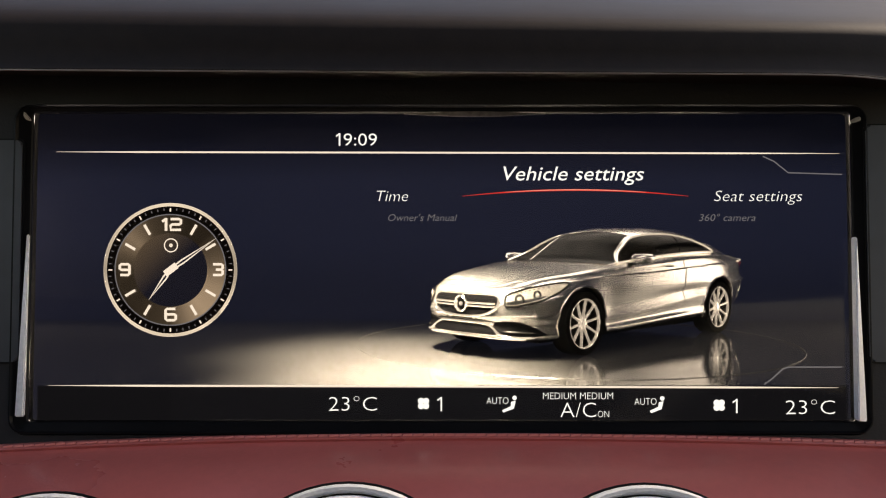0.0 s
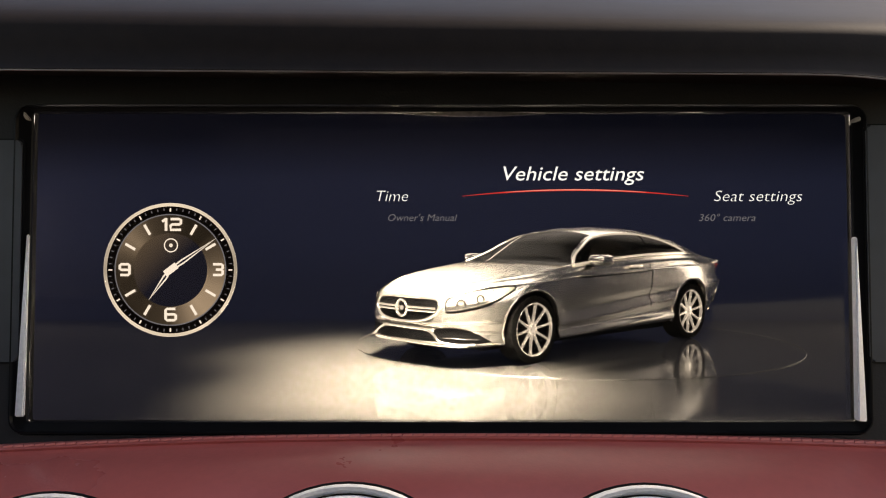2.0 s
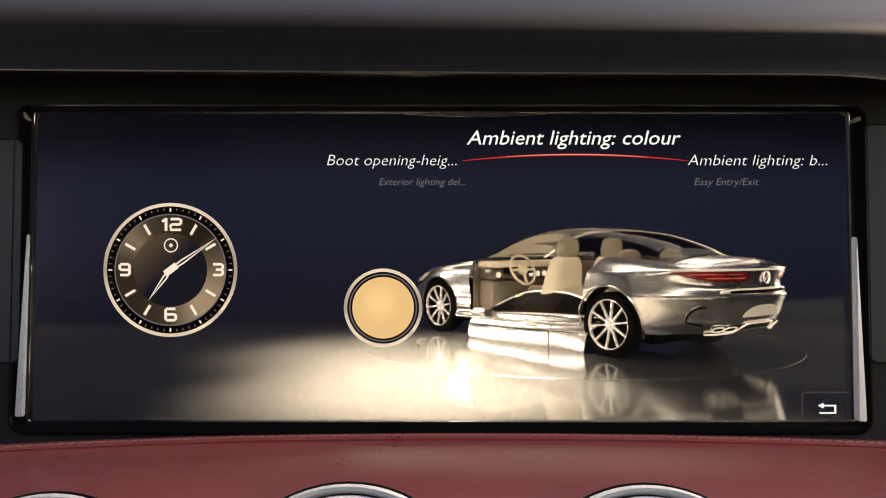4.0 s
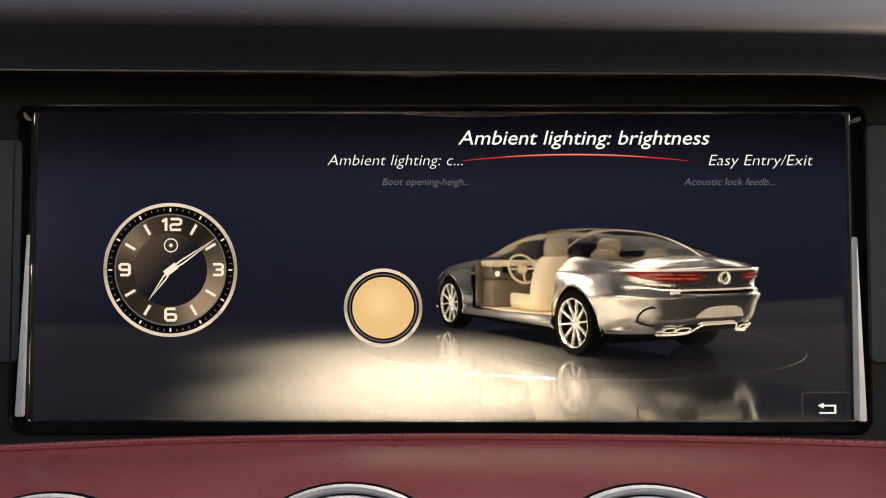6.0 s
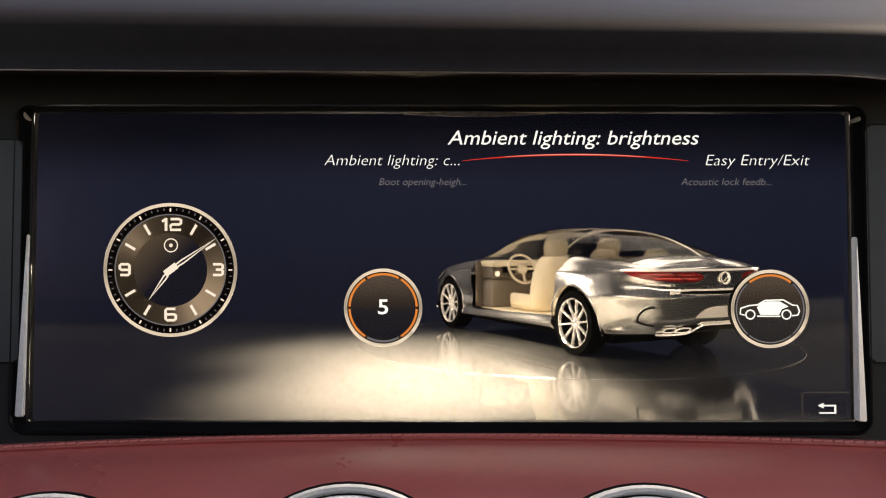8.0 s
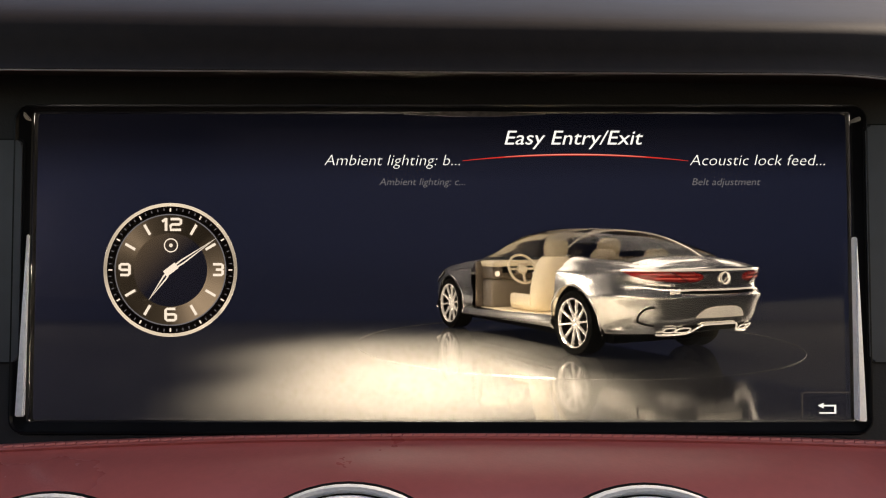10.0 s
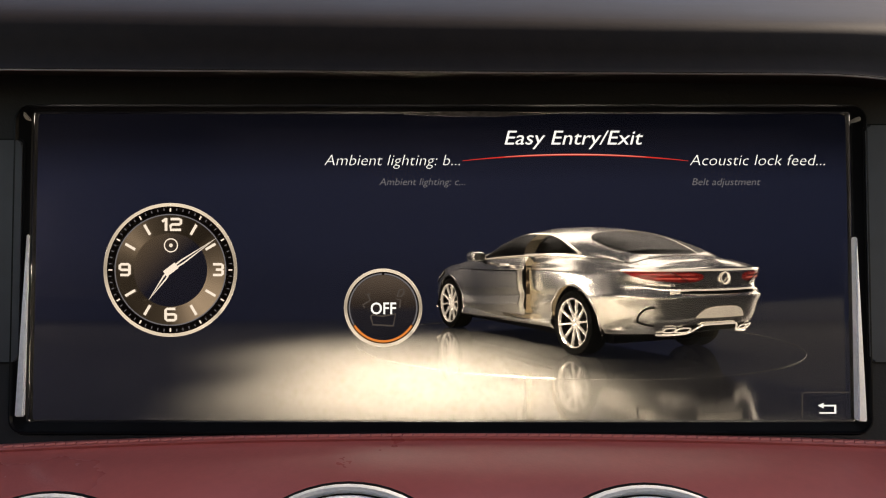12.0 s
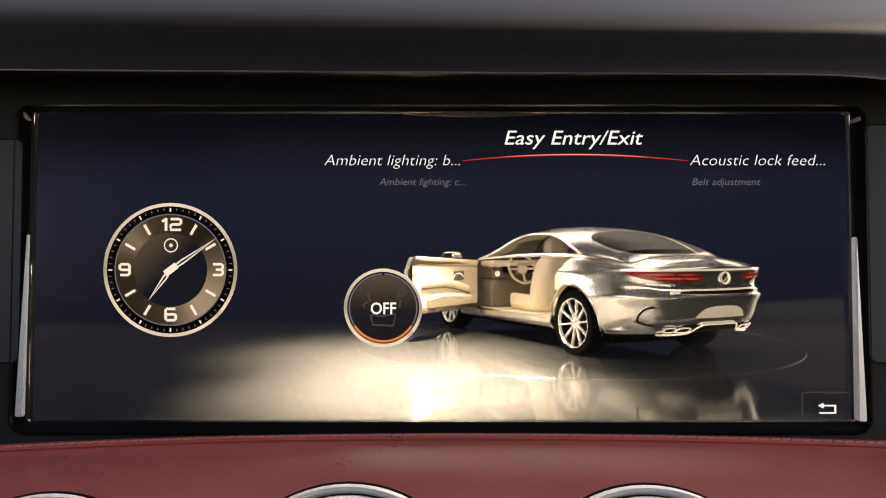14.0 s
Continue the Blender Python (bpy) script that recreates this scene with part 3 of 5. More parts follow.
M_RIM = mat("lit_rim", (0.3, 0.28, 0.25), 0.3, vary=0.3, scale=60, emit=(1.0, 0.93, 0.80), power=0.62)
M_CARD_BACK = mat("dull_black", (0.004, 0.004, 0.005), 0.9, vary=0.05)
M_CENTRE = glow("lit_centre", (0.16, 0.18, 0.34), 0.07)
M_BLACK_PICTURE = glow("lit_black", (0.04, 0.03, 0.03), 0.05)
M_SWATCH = glow("lit_swatch", (0.93, 0.72, 0.36), 0.72)
M_FAINT = glow("lit_faint", (0.27, 0.25, 0.24), 0.26)


def clock():
    """The analogue clock of the picture: rim, minute track, dial, marks, numbers, hands."""
    U, V, R = 301.5, 478, 119
    cl = new("analogue_clock")
    cl.parent = display
    tagged(cl, "round gold-rimmed analogue clock with arabic numbers")
    part("rim", tube([from_pixel(U + 115.5 * math.cos(radians(a)), V - 115.5 * math.sin(radians(a)), -0.005) for a in range(0, 360, 3)], 0.00060, 10, True), M_RIM, cl, "bright gold rim")
    # unseen dark disc, added to block the clock's mirror image on the floor
    part("reflection_blocker", slab(disc_outline(U, V, 117, z=-0.007), -0.0078, -0.0070), M_CARD_BACK, cl, smooth=False)
    part("track", slab(disc_outline(U, V, 112.5, z=-0.006), -0.0066, -0.006), M_BLACK_PICTURE, cl, smooth=False)
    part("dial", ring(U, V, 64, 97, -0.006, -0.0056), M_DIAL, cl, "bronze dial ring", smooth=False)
    part("dial_edge", ring(U, V, 97, 99, -0.006, -0.0054), M_GREY, cl, smooth=False)
    part("dial_centre", slab(disc_outline(U, V, 65, z=-0.0055), -0.006, -0.0055), M_CENTRE, cl, "navy centre", smooth=False)
    for k in range(60):
        a = 6 * k
        long = k % 5 == 0
        c, s = math.cos(radians(a)), math.sin(radians(a))
        bar([(U + (103 if long else 105) * c, V - (103 if long else 105) * s), (U + 109.5 * c, V - 109.5 * s)], 2.4 if long else 1.3, M_LINE if long else M_GREY, "minute_mark", z=-0.0055, parent=cl)
    for h in (1, 2, 4, 5, 7, 8, 10, 11):
        a = radians(90 - 30 * h)
        bar([(U + 72 * math.cos(a), V - 72 * math.sin(a)), (U + 92 * math.cos(a), V - 92 * math.sin(a))], 4.6, M_LINE, "hour_mark", z=-0.0052, parent=cl)
    one, flag = [(0.68, -0.1), (0.68, 1.1)], [(0.0, 0.24), (0.55, 0.02)]
    two = [(0.0, 0.0), (0.85, 0.0), (1.0, 0.10), (1.0, 0.40), (0.85, 0.5), (0.15, 0.5), (0.0, 0.6), (0.0, 1.0), (1.0, 1.0)]
    three = [(0.0, 0.0), (0.85, 0.0), (1.0, 0.10), (1.0, 0.40), (0.86, 0.5), (1.0, 0.6), (1.0, 0.90), (0.85, 1.0), (0.0, 1.0)]
    six = [(0.95, 0.0), (0.15, 0.0), (0.0, 0.10), (0.0, 0.90), (0.15, 1.0), (0.85, 1.0), (1.0, 0.90), (1.0, 0.58), (0.85, 0.48), (0.0, 0.48)]
    nine = [(1.0 - x, 1.0 - y) for x, y in six]
    for strokes, u0, u1, v0, v1 in ((one, 287, 297, 388, 407), (flag, 287, 297, 388, 407), (two, 302, 320, 388, 407), (three, 377, 394, 468, 487), (six, 293, 311, 547, 567), (nine, 212, 229, 468, 487)):
        bar([(u0 + (u1 - u0) * x, v0 + (v1 - v0) * y) for x, y in strokes], 4.5, M_LINE, "hour_number", z=-0.0051, parent=cl)
    bar([(377 + 5, 477.5), (377 + 15, 477.5)], 4.5, M_LINE, "hour_number", z=-0.0051, parent=cl)
    part("badge", ring(302.5, 434.5, 10.5, 12.5, -0.0052, -0.005), M_LINE, cl, "plain ring badge", smooth=False)
    part("badge_disc", ring(302.5, 434.5, 0.5, 3.2, -0.0052, -0.005), M_LINE, cl, smooth=False)
    for (u, v), w in (((381, 423), 9), ((264, 530), 9)):
        d = Vector((u - U, v - V))
        n = Vector((-d.y, d.x)).normalized() * w / 2
        p0, p2 = Vector((U, V)) + d * 0.12, Vector((u, v))
        loop = [p0 + n * 0.5, p0 + d * 0.15 + n * 0.7, p2, p0 + d * 0.15 - n * 0.7, p0 - n * 0.5, p0 + n * 0.5]
        bar([tuple(p) for p in loop], 2.6, M_LINE, "clock_pointer", z=-0.0044, parent=cl)
    a = radians(37)
    bar([(U - 12 * math.cos(a), V + 12 * math.sin(a)), (U + 14 * math.cos(a), V - 14 * math.sin(a))], 12, M_LINE, "pointer_hub", z=-0.0040, parent=cl)


M_DIAL = mat("bronze_dial", (0.05, 0.04, 0.03), 0.35, vary=0.5, scale=35, emit=(0.50, 0.40, 0.29), power=0.2)


def paint_sheen(m, stops, power):
    """Paints a sheen into the glow, brighter at set angles round a dial or a rim."""
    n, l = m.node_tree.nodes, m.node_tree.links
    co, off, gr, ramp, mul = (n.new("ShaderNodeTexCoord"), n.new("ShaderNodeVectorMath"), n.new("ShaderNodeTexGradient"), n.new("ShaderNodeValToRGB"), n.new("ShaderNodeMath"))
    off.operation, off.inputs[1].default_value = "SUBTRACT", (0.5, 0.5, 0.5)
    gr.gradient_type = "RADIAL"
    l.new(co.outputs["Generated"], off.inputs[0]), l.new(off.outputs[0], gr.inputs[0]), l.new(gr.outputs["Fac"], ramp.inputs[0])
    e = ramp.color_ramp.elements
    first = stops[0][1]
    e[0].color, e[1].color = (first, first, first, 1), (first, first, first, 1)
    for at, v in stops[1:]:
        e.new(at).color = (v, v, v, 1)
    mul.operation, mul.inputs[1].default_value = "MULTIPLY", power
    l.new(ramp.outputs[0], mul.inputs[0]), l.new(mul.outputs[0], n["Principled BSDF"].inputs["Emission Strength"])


# shares of a turn that start where the gradient starts, and the painted sheen there
paint_sheen(M_DIAL, [(0.0, 0.07), (0.12, 0.06), (0.25, 0.12), (0.36, 0.95), (0.44, 0.75), (0.52, 0.30), (0.62, 0.04), (0.74, 0.05), (0.82, 0.14), (0.89, 0.52), (0.95, 0.22)], 2.3)
paint_sheen(M_RIM, [(0.0, 0.42), (0.06, 0.80), (0.15, 0.95), (0.26, 0.75), (0.34, 1.0), (0.385, 0.55), (0.40, 1.0), (0.47, 0.45), (0.52, 0.38), (0.60, 0.75), (0.76, 0.95), (0.88, 0.78), (0.95, 0.55)], 2.6)


def grade(m, kind, stops, power):
    """A lit face whose colour runs across it: outward from its middle, or from its foot to its top."""
    n, l = m.node_tree.nodes, m.node_tree.links
    co, off, ramp, b = n.new("ShaderNodeTexCoord"), n.new("ShaderNodeVectorMath"), n.new("ShaderNodeValToRGB"), n["Principled BSDF"]
    if kind == "SPHERICAL":
        off.operation, off.inputs[1].default_value = "SUBTRACT", (0.45, 0.58, 0.5)
        ln = n.new("ShaderNodeVectorMath")
        ln.operation = "LENGTH"
        l.new(co.outputs["Generated"], off.inputs[0]), l.new(off.outputs[0], ln.inputs[0]), l.new(ln.outputs["Value"], ramp.inputs[0])
    else:
        sep = n.new("ShaderNodeSeparateXYZ")
        l.new(co.outputs["Generated"], sep.inputs[0]), l.new(sep.outputs["Y"], ramp.inputs[0])
    e = ramp.color_ramp.elements
    e[0].position, e[0].color = stops[0][0], (*stops[0][1], 1)
    e[1].position, e[1].color = stops[-1][0], (*stops[-1][1], 1)
    for at, c in stops[1:-1]:
        e.new(at).color = (*c, 1)
    l.new(ramp.outputs[0], b.inputs["Emission Color"])
    b.inputs["Emission Strength"].default_value = power


grade(M_SWATCH, "SPHERICAL", [(0.0, (1.0, 0.93, 0.70)), (0.2, (0.95, 0.83, 0.54)), (0.42, (0.76, 0.60, 0.32)), (0.6, (0.60, 0.44, 0.22))], 4.1)
grade(M_DISC, "LINEAR", [(0.0, (0.012, 0.013, 0.020)), (0.44, (0.018, 0.018, 0.026)), (0.56, (0.035, 0.028, 0.025)), (1.0, (0.11, 0.09, 0.075))], 2.4)


def shade_centre():
    """The clock's centre warms towards its upper left."""
    n, l = M_CENTRE.node_tree.nodes, M_CENTRE.node_tree.links
    co, dot, ramp = n.new("ShaderNodeTexCoord"), n.new("ShaderNodeVectorMath"), n.new("ShaderNodeValToRGB")
    dot.operation, dot.inputs[1].default_value = "DOT_PRODUCT", (-0.5, 0.5, 0.0)
    l.new(co.outputs["Generated"], dot.inputs[0]), l.new(dot.outputs["Value"], ramp.inputs[0])
    e = ramp.color_ramp.elements
    e[0].position, e[0].color = 0.0, (0.011, 0.012, 0.022, 1)
    e[1].position, e[1].color = 0.40, (0.11, 0.085, 0.06, 1)
    l.new(ramp.outputs[0], n["Principled BSDF"].inputs["Emission Color"])
    n["Principled BSDF"].inputs["Emission Strength"].default_value = 2.4


shade_centre()


# ---- the car of the picture ----
SCALE = 0.053
AXLE = 1.4725
HUB = 0.345
M_PAINT = mat("champagne_silver_paint", (0.82, 0.80, 0.755), 0.21, 0.94, vary=0.0, scale=20, wear=-0.06)
M_CARDARK = mat("car_black_trim", (0.0012, 0.0012, 0.0014), 0.6, vary=0.1, scale=200)
M_TYRE = mat("tyre_rubber", (0.004, 0.004, 0.004), 0.9, vary=0.15, scale=400)
for _m in (M_CARDARK, M_TYRE):
    _m.node_tree.nodes["Principled BSDF"].inputs["Specular IOR Level"].default_value = 0.03
# upholstery, lens, plate, chrome and alloy: the emit is painted-in brightness
M_CREAM = mat("glowing_cream_upholstery", (0.78, 0.68, 0.50), 0.6, vary=0.06, scale=250, emit=(0.95, 0.80, 0.55), power=0.10)
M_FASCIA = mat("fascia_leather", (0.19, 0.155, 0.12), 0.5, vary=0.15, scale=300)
M_COCOA = mat("brown_fascia_wood", (0.10, 0.075, 0.055), 0.35, vary=0.3, scale=300, coat=0.4)
M_TINT = pane("tinted_car_glass", (0.45, 0.44, 0.43), ior=1.06)
M_DARKGLASS = pane("dark_car_glass", (0.022, 0.022, 0.026), 0.22, 1.10)
M_LENS = mat("glowing_headlamp_lens", (0.70, 0.67, 0.58), 0.18, 0.5, vary=0.35, scale=700, coat=0.6, emit=(1.0, 0.92, 0.78), power=0.30)
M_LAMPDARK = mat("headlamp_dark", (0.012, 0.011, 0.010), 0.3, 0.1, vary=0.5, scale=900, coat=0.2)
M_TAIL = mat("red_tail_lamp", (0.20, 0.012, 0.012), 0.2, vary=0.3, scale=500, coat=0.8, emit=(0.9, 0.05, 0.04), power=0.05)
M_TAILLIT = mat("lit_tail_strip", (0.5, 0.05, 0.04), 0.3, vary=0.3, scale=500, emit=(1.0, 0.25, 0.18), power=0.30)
M_PLATE = mat("glowing_plain_plate", (0.75, 0.70, 0.58), 0.4, vary=0.05, scale=200, emit=(1.0, 0.92, 0.78), power=0.28)
M_BRIGHT = mat("glowing_car_chrome", (0.85, 0.82, 0.75), 0.12, 1.0, vary=0.05, scale=200, emit=(1.0, 0.94, 0.82), power=0.60)
M_RIMCAR = mat("glowing_wheel_alloy", (0.80, 0.76, 0.68), 0.25, 0.9, vary=0.08, scale=300, emit=(1.0, 0.94, 0.84), power=0.32)

# plan of the flanks, from the middle of the nose round to the middle of the tail, one station each
PLAN = [(2.44, 0.0), (2.42, 0.30), (2.35, 0.56), (2.19, 0.73), (1.93, 0.85), (1.4725, 0.932), (0.90, 0.93), (0.10, 0.925),
        (-0.70, 0.93), (-1.4725, 0.945), (-2.0, 0.89), (-2.33, 0.80), (-2.59, 0.655), (-2.73, 0.35), (-2.77, 0.0)]
_px = [(-1, PLAN[1][0])] + [(i, p[0]) for i, p in enumerate(PLAN)] + [(15, PLAN[13][0])]
_py = [(-1, -PLAN[1][1])] + [(i, p[1]) for i, p in enumerate(PLAN)] + [(15, -PLAN[13][1])]
# levels from the sill to the belt: heights by station, then how far each lies inside the plan
LEVEL_UNDER = ([(0, .21), (3, .20), (5, .21), (6, .215), (8, .25), (9, .26), (10, .28), (11.5, .31), (14, .34)], [(0, .10), (3, .06), (4.5, .05), (6, .07), (9, .06), (11, .15), (14, .18)])
LEVEL_SILL = ([(0, .26), (3, .245), (6, .245), (7, .275), (8, .30), (9, .32), (10, .34), (14, .42)], [(0, .0), (3, .0), (5, .02), (6, .01), (8, .012), (9, .03), (10, .06), (11, .11), (14, .10)])
LEVEL_HOLLOW = ([(0, .36), (4, .34), (6, .32), (8, .38), (9, .42), (11, .44), (14, .50)], [(0, .03), (3, .02), (5, .025), (6, .05), (8, .055), (9, .02), (10, .035), (11, .065), (14, .06)])
LEVEL_SWAGE = ([(0, .44), (4, .44), (5, .42), (6, .38), (7, .43), (8, .50), (9, .57), (10, .58), (14, .58)], [(0, .0), (4, .0), (5, .01), (6, .03), (8, .024), (9, .0), (10, .014), (11, .03), (14, .03)])
LEVEL_DOOR = ([(0, .52), (4, .54), (5, .54), (6, .50), (7, .54), (8, .60), (9, .64), (10, .66), (14, .68)], [(0, .01), (4, .005), (5, .0), (6, .042), (8, .048), (9, .0), (10, .0), (14, .0)])
LEVEL_BULGE = ([(0, .60), (4, .64), (5, .66), (6, .64), (7, .66), (8, .69), (9, .72), (10, .70), (14, .70)], [(0, .02), (3, .03), (5, .0), (6, .018), (8, .018), (9, .0), (10.5, .01), (14, .012)])
LEVEL_CREASE = ([(0, .66), (3, .70), (4, .75), (5, .80), (6, .832), (7, .845), (8, .88), (9, .88), (10, .82), (14, .76)], [(0, .04), (3, .07), (4, .06), (5, .02), (6, .012), (8, .01), (9, .01), (10, .02), (12, .06), (14, .06)])
LEVEL_LEDGE = ([(0, .69), (3, .74), (4, .79), (5, .83), (6, .85), (7, .865), (8, .90), (9, .935), (10, .925), (11, .93), (14, .945)], [(0, .07), (3, .10), (4, .09), (5, .04), (6, .04), (8, .03), (9, .035), (10, .035), (12, .025), (14, .025)])
LEVEL_SHOULDER = ([(0, .705), (3, .77), (4, .82), (5, .87), (6, .91), (7, .94), (8, .98), (9, 1.005), (10, .98), (11, .965), (12, .972), (14, 1.005)], [(0, .11), (3, .16), (4, .13), (5, .085), (6, .06), (8, .055), (9, .075), (10, .09), (12, .07), (14, .07)])
LEVEL_BELT = ([(0, .715), (3, .79), (4, .84), (5, .89), (6, .955), (7, 1.0), (8, 1.04), (9, 1.055), (10, 1.025), (11, .99), (12, 1.0), (14, 1.05)], [(0, .18), (3, .26), (4, .20), (5, .15), (6, .105), (8, .10), (9, .14), (10, .18), (12, .16), (14, .16)])
LEVELS = [LEVEL_UNDER, LEVEL_SILL, LEVEL_HOLLOW, LEVEL_SWAGE, LEVEL_DOOR, LEVEL_BULGE, LEVEL_CREASE, LEVEL_LEDGE, LEVEL_SHOULDER, LEVEL_BELT]
TOP_W = len(LEVELS) - 1
BONNET = [(2.27, 0.715), (2.20, 0.730), (2.0, 0.786), (1.78, 0.836), (1.37, 0.915), (1.02, 0.96), (0.80, 0.985)]
DECK = [(-1.85, 1.06), (-2.1, 1.075), (-2.3, 1.072), (-2.45, 1.064), (-2.58, 1.05)]
ROOF = [(0.92, 0.972), (0.78, 1.0), (0.67, 1.06), (0.49, 1.155), (0.32, 1.245), (0.1, 1.325), (-0.18, 1.372), (-0.58, 1.386), (-0.98, 1.363), (-1.31, 1.312), (-1.57, 1.245), (-1.87, 1.15), (-2.09, 1.085), (-2.14, 1.076)]
WINDOW = [(0.76, 0.97), (0.5, 1.10), (0.2, 1.235), (0.0, 1.28), (-0.3, 1.303), (-0.65, 1.298), (-0.95, 1.253), (-1.2, 1.185), (-1.47, 1.09)]


@functools.lru_cache(maxsize=None)
def station(s):
    """Place and outward direction of the plan at s, and the levels there."""
    p = Vector((spline(s, _px), spline(s, _py)))
    d = Vector((spline(s + 0.02, _px) - spline(s - 0.02, _px), spline(s + 0.02, _py) - spline(s - 0.02, _py))).normalized()
    zs = [spline(s, a) for a, b in LEVELS]
    ins = [spline(s, b) for a, b in LEVELS]
    return p, Vector((d.y, -d.x)) if d.y * p.x - d.x * p.y > 0 else Vector((-d.y, d.x)), zs, ins


def shell(s, w, off=0.0, side=1):
    """A point of the flank at station s and level w."""
    p, n, zs, ins = station(s)
    q = p + n * (off - spline(w, list(enumerate(ins))))
    return (q.x, side * q.y, spline(w, list(enumerate(zs))))


def skin(s, z, off=0.0, side=1):
    """A point of the flank at station s and height z."""
    p, n, zs, ins = station(round(s, 4))
    q = p + n * (off - spline(z, list(zip(zs, ins))))
    return Vector((q.x, side * q.y, z))


def at_x(x):
    lo, hi = 0.0, 14.0
    for _ in range(40):
        m = (lo + hi) / 2
        lo, hi = (m, hi) if spline(m, _px) > x else (lo, m)
    return round(lo, 5)


def sweep(s0, s1, w0, w1, side=1, step=0.05, fine=8, off=0.0):
    """Rows of flank points between two stations and two levels; a pair of stations leans from the sill to the belt."""
    first, last = [q[0] if isinstance(q, tuple) else q for q in (s0, s1)]
    ns, nw = max(2, int(abs(last - first) / step)), max(2, int((w1 - w0) * fine))
    lean = lambda q, w: q[0] + (q[1] - q[0]) * (w / TOP_W) ** 2 if isinstance(q, tuple) else q
    out = []
    for i in range(ns + 1):
        row = []
        for k in range(nw + 1):
            w = w0 + (w1 - w0) * k / nw
            a, b = lean(s0, w), lean(s1, w)
            row.append(shell(round(a + (b - a) * i / ns, 5), w, off, side))
        out.append(row)
    return out


def patch(s0, s1, low, high, off, side=1, ns=28, nz=8, depth=0.008):
    """A fitted plate on the flank between two heights that run along the stations, with a turned edge."""
    rows = []
    for i in range(ns + 1):
        s = s0 + (s1 - s0) * i / ns
        a, b = low(s), high(s)
        rows.append([skin(s, a, off - depth, side)] + [skin(s, a + (b - a) * k / nz, off, side) for k in range(nz + 1)] + [skin(s, b, off - depth, side)])
    return grid(rows)


def run(pairs, off=0.0, side=1):
    """A line on the flank through (station, height) pairs, smoothed."""
    n = 6 * (len(pairs) - 1)
    a, b = [(i, p[0]) for i, p in enumerate(pairs)], [(i, p[1]) for i, p in enumerate(pairs)]
    return [skin(max(0.0, min(14.0, spline(i / 6, a))), spline(i / 6, b), off, side) for i in range(n + 1)]


def both(pairs, off=0.0):
    """A line that runs on across the middle of the nose or the tail to the other flank; the first pair lies on the middle."""
    a = run(pairs, off, 1)
    return [Vector((p.x, -p.y, p.z)) for p in a[:0:-1]] + a


_edge = [shell(i / 20, TOP_W) for i in range(281)]


def belt(x):
    """Half width and height of the belt at x."""
    xs = [p[0] for p in _edge[::-1]]
    return float(numpy.interp(x, xs, [p[1] for p in _edge[::-1]])), float(numpy.interp(x, xs, [p[2] for p in _edge[::-1]]))


def lid(x0, x1, profile, ridge, n=70, m=32):
    """The bonnet or the boot lid: from edge to edge of the belt, with a soft ridge on each side."""
    rows = []
    for i in range(n + 1):
        x = x0 + (x1 - x0) * i / n
        ye, ze = belt(x)
        zc = spline(x, profile)
        row = []
        for k in range(-m, m + 1):
            q = k / m
            row.append((x, q * ye, zc + (ze - zc) * abs(q) ** 2.4 + ridge * math.exp(-((abs(q) - 0.62) / 0.09) ** 2)))
        rows.append(row)
    return grid(rows)


POWER = 0.70


def canopy_point(x, t, side=1):
    """The greenhouse: t from 0 at the belt to 1 at the middle of the roof."""
    B, zb = belt(x)
    lean = max(0.004, spline(x, ROOF) - zb)
    a = t * math.pi / 2
    y, z = (B - 0.004) * max(0.0, math.cos(a)) ** POWER, zb + lean * max(0.0, math.sin(a)) ** 0.9
    k = min(1.0, max(0.0, (-1.88 - x) / 0.26))
    k = k * k * (3 - 2 * k)
    deck = spline(x, DECK)
    return (x, side * y, z + k * (deck + (zb - deck) * (y / B) ** 2.4 + 0.001 - z))


def canopy_t(x, z):
    zb = belt(x)[1]
    lean = max(0.004, spline(x, ROOF) - zb)
    return math.asin(min(1.0, max(0.0, (z - zb) / lean) ** (1 / 0.9))) * 2 / math.pi


def glass_strip(x0, x1, t0, t1, side=1, off=0.0, n=60, m=14):
    """A pane of the greenhouse between two curves, its edges clean."""
    rows = []
    for i in range(n + 1):
        x = x0 + (x1 - x0) * i / n
        a, b = t0(x), t1(x)
        rows.append([Vector(canopy_point(x, a + (b - a) * k / m, side)) + Vector((0, side * off * 0.8, off * 0.6)) for k in range(m + 1)])
    return grid(rows)


def window_t(x):
    return canopy_t(x, spline(x, WINDOW))


def screen_t(x):
    """Lower edge of the windscreen's side, above the pillar."""
    return min(0.97, window_t(min(x, 0.74)) + 0.065) if x < 0.74 else 0.16 + 0.5 * max(0.0, 0.80 - x)


def rear_t(x):
    """Side edge of the rear window, rounded at its ends."""
    q = max(0.0, 1 - abs((x + 1.60) / 0.42) ** 3.0)
    y = 0.62 * q ** 0.30
    B = belt(x)[0]
    return math.acos(min(1.0, max(0.0, y / B) ** (1 / POWER))) * 2 / math.pi


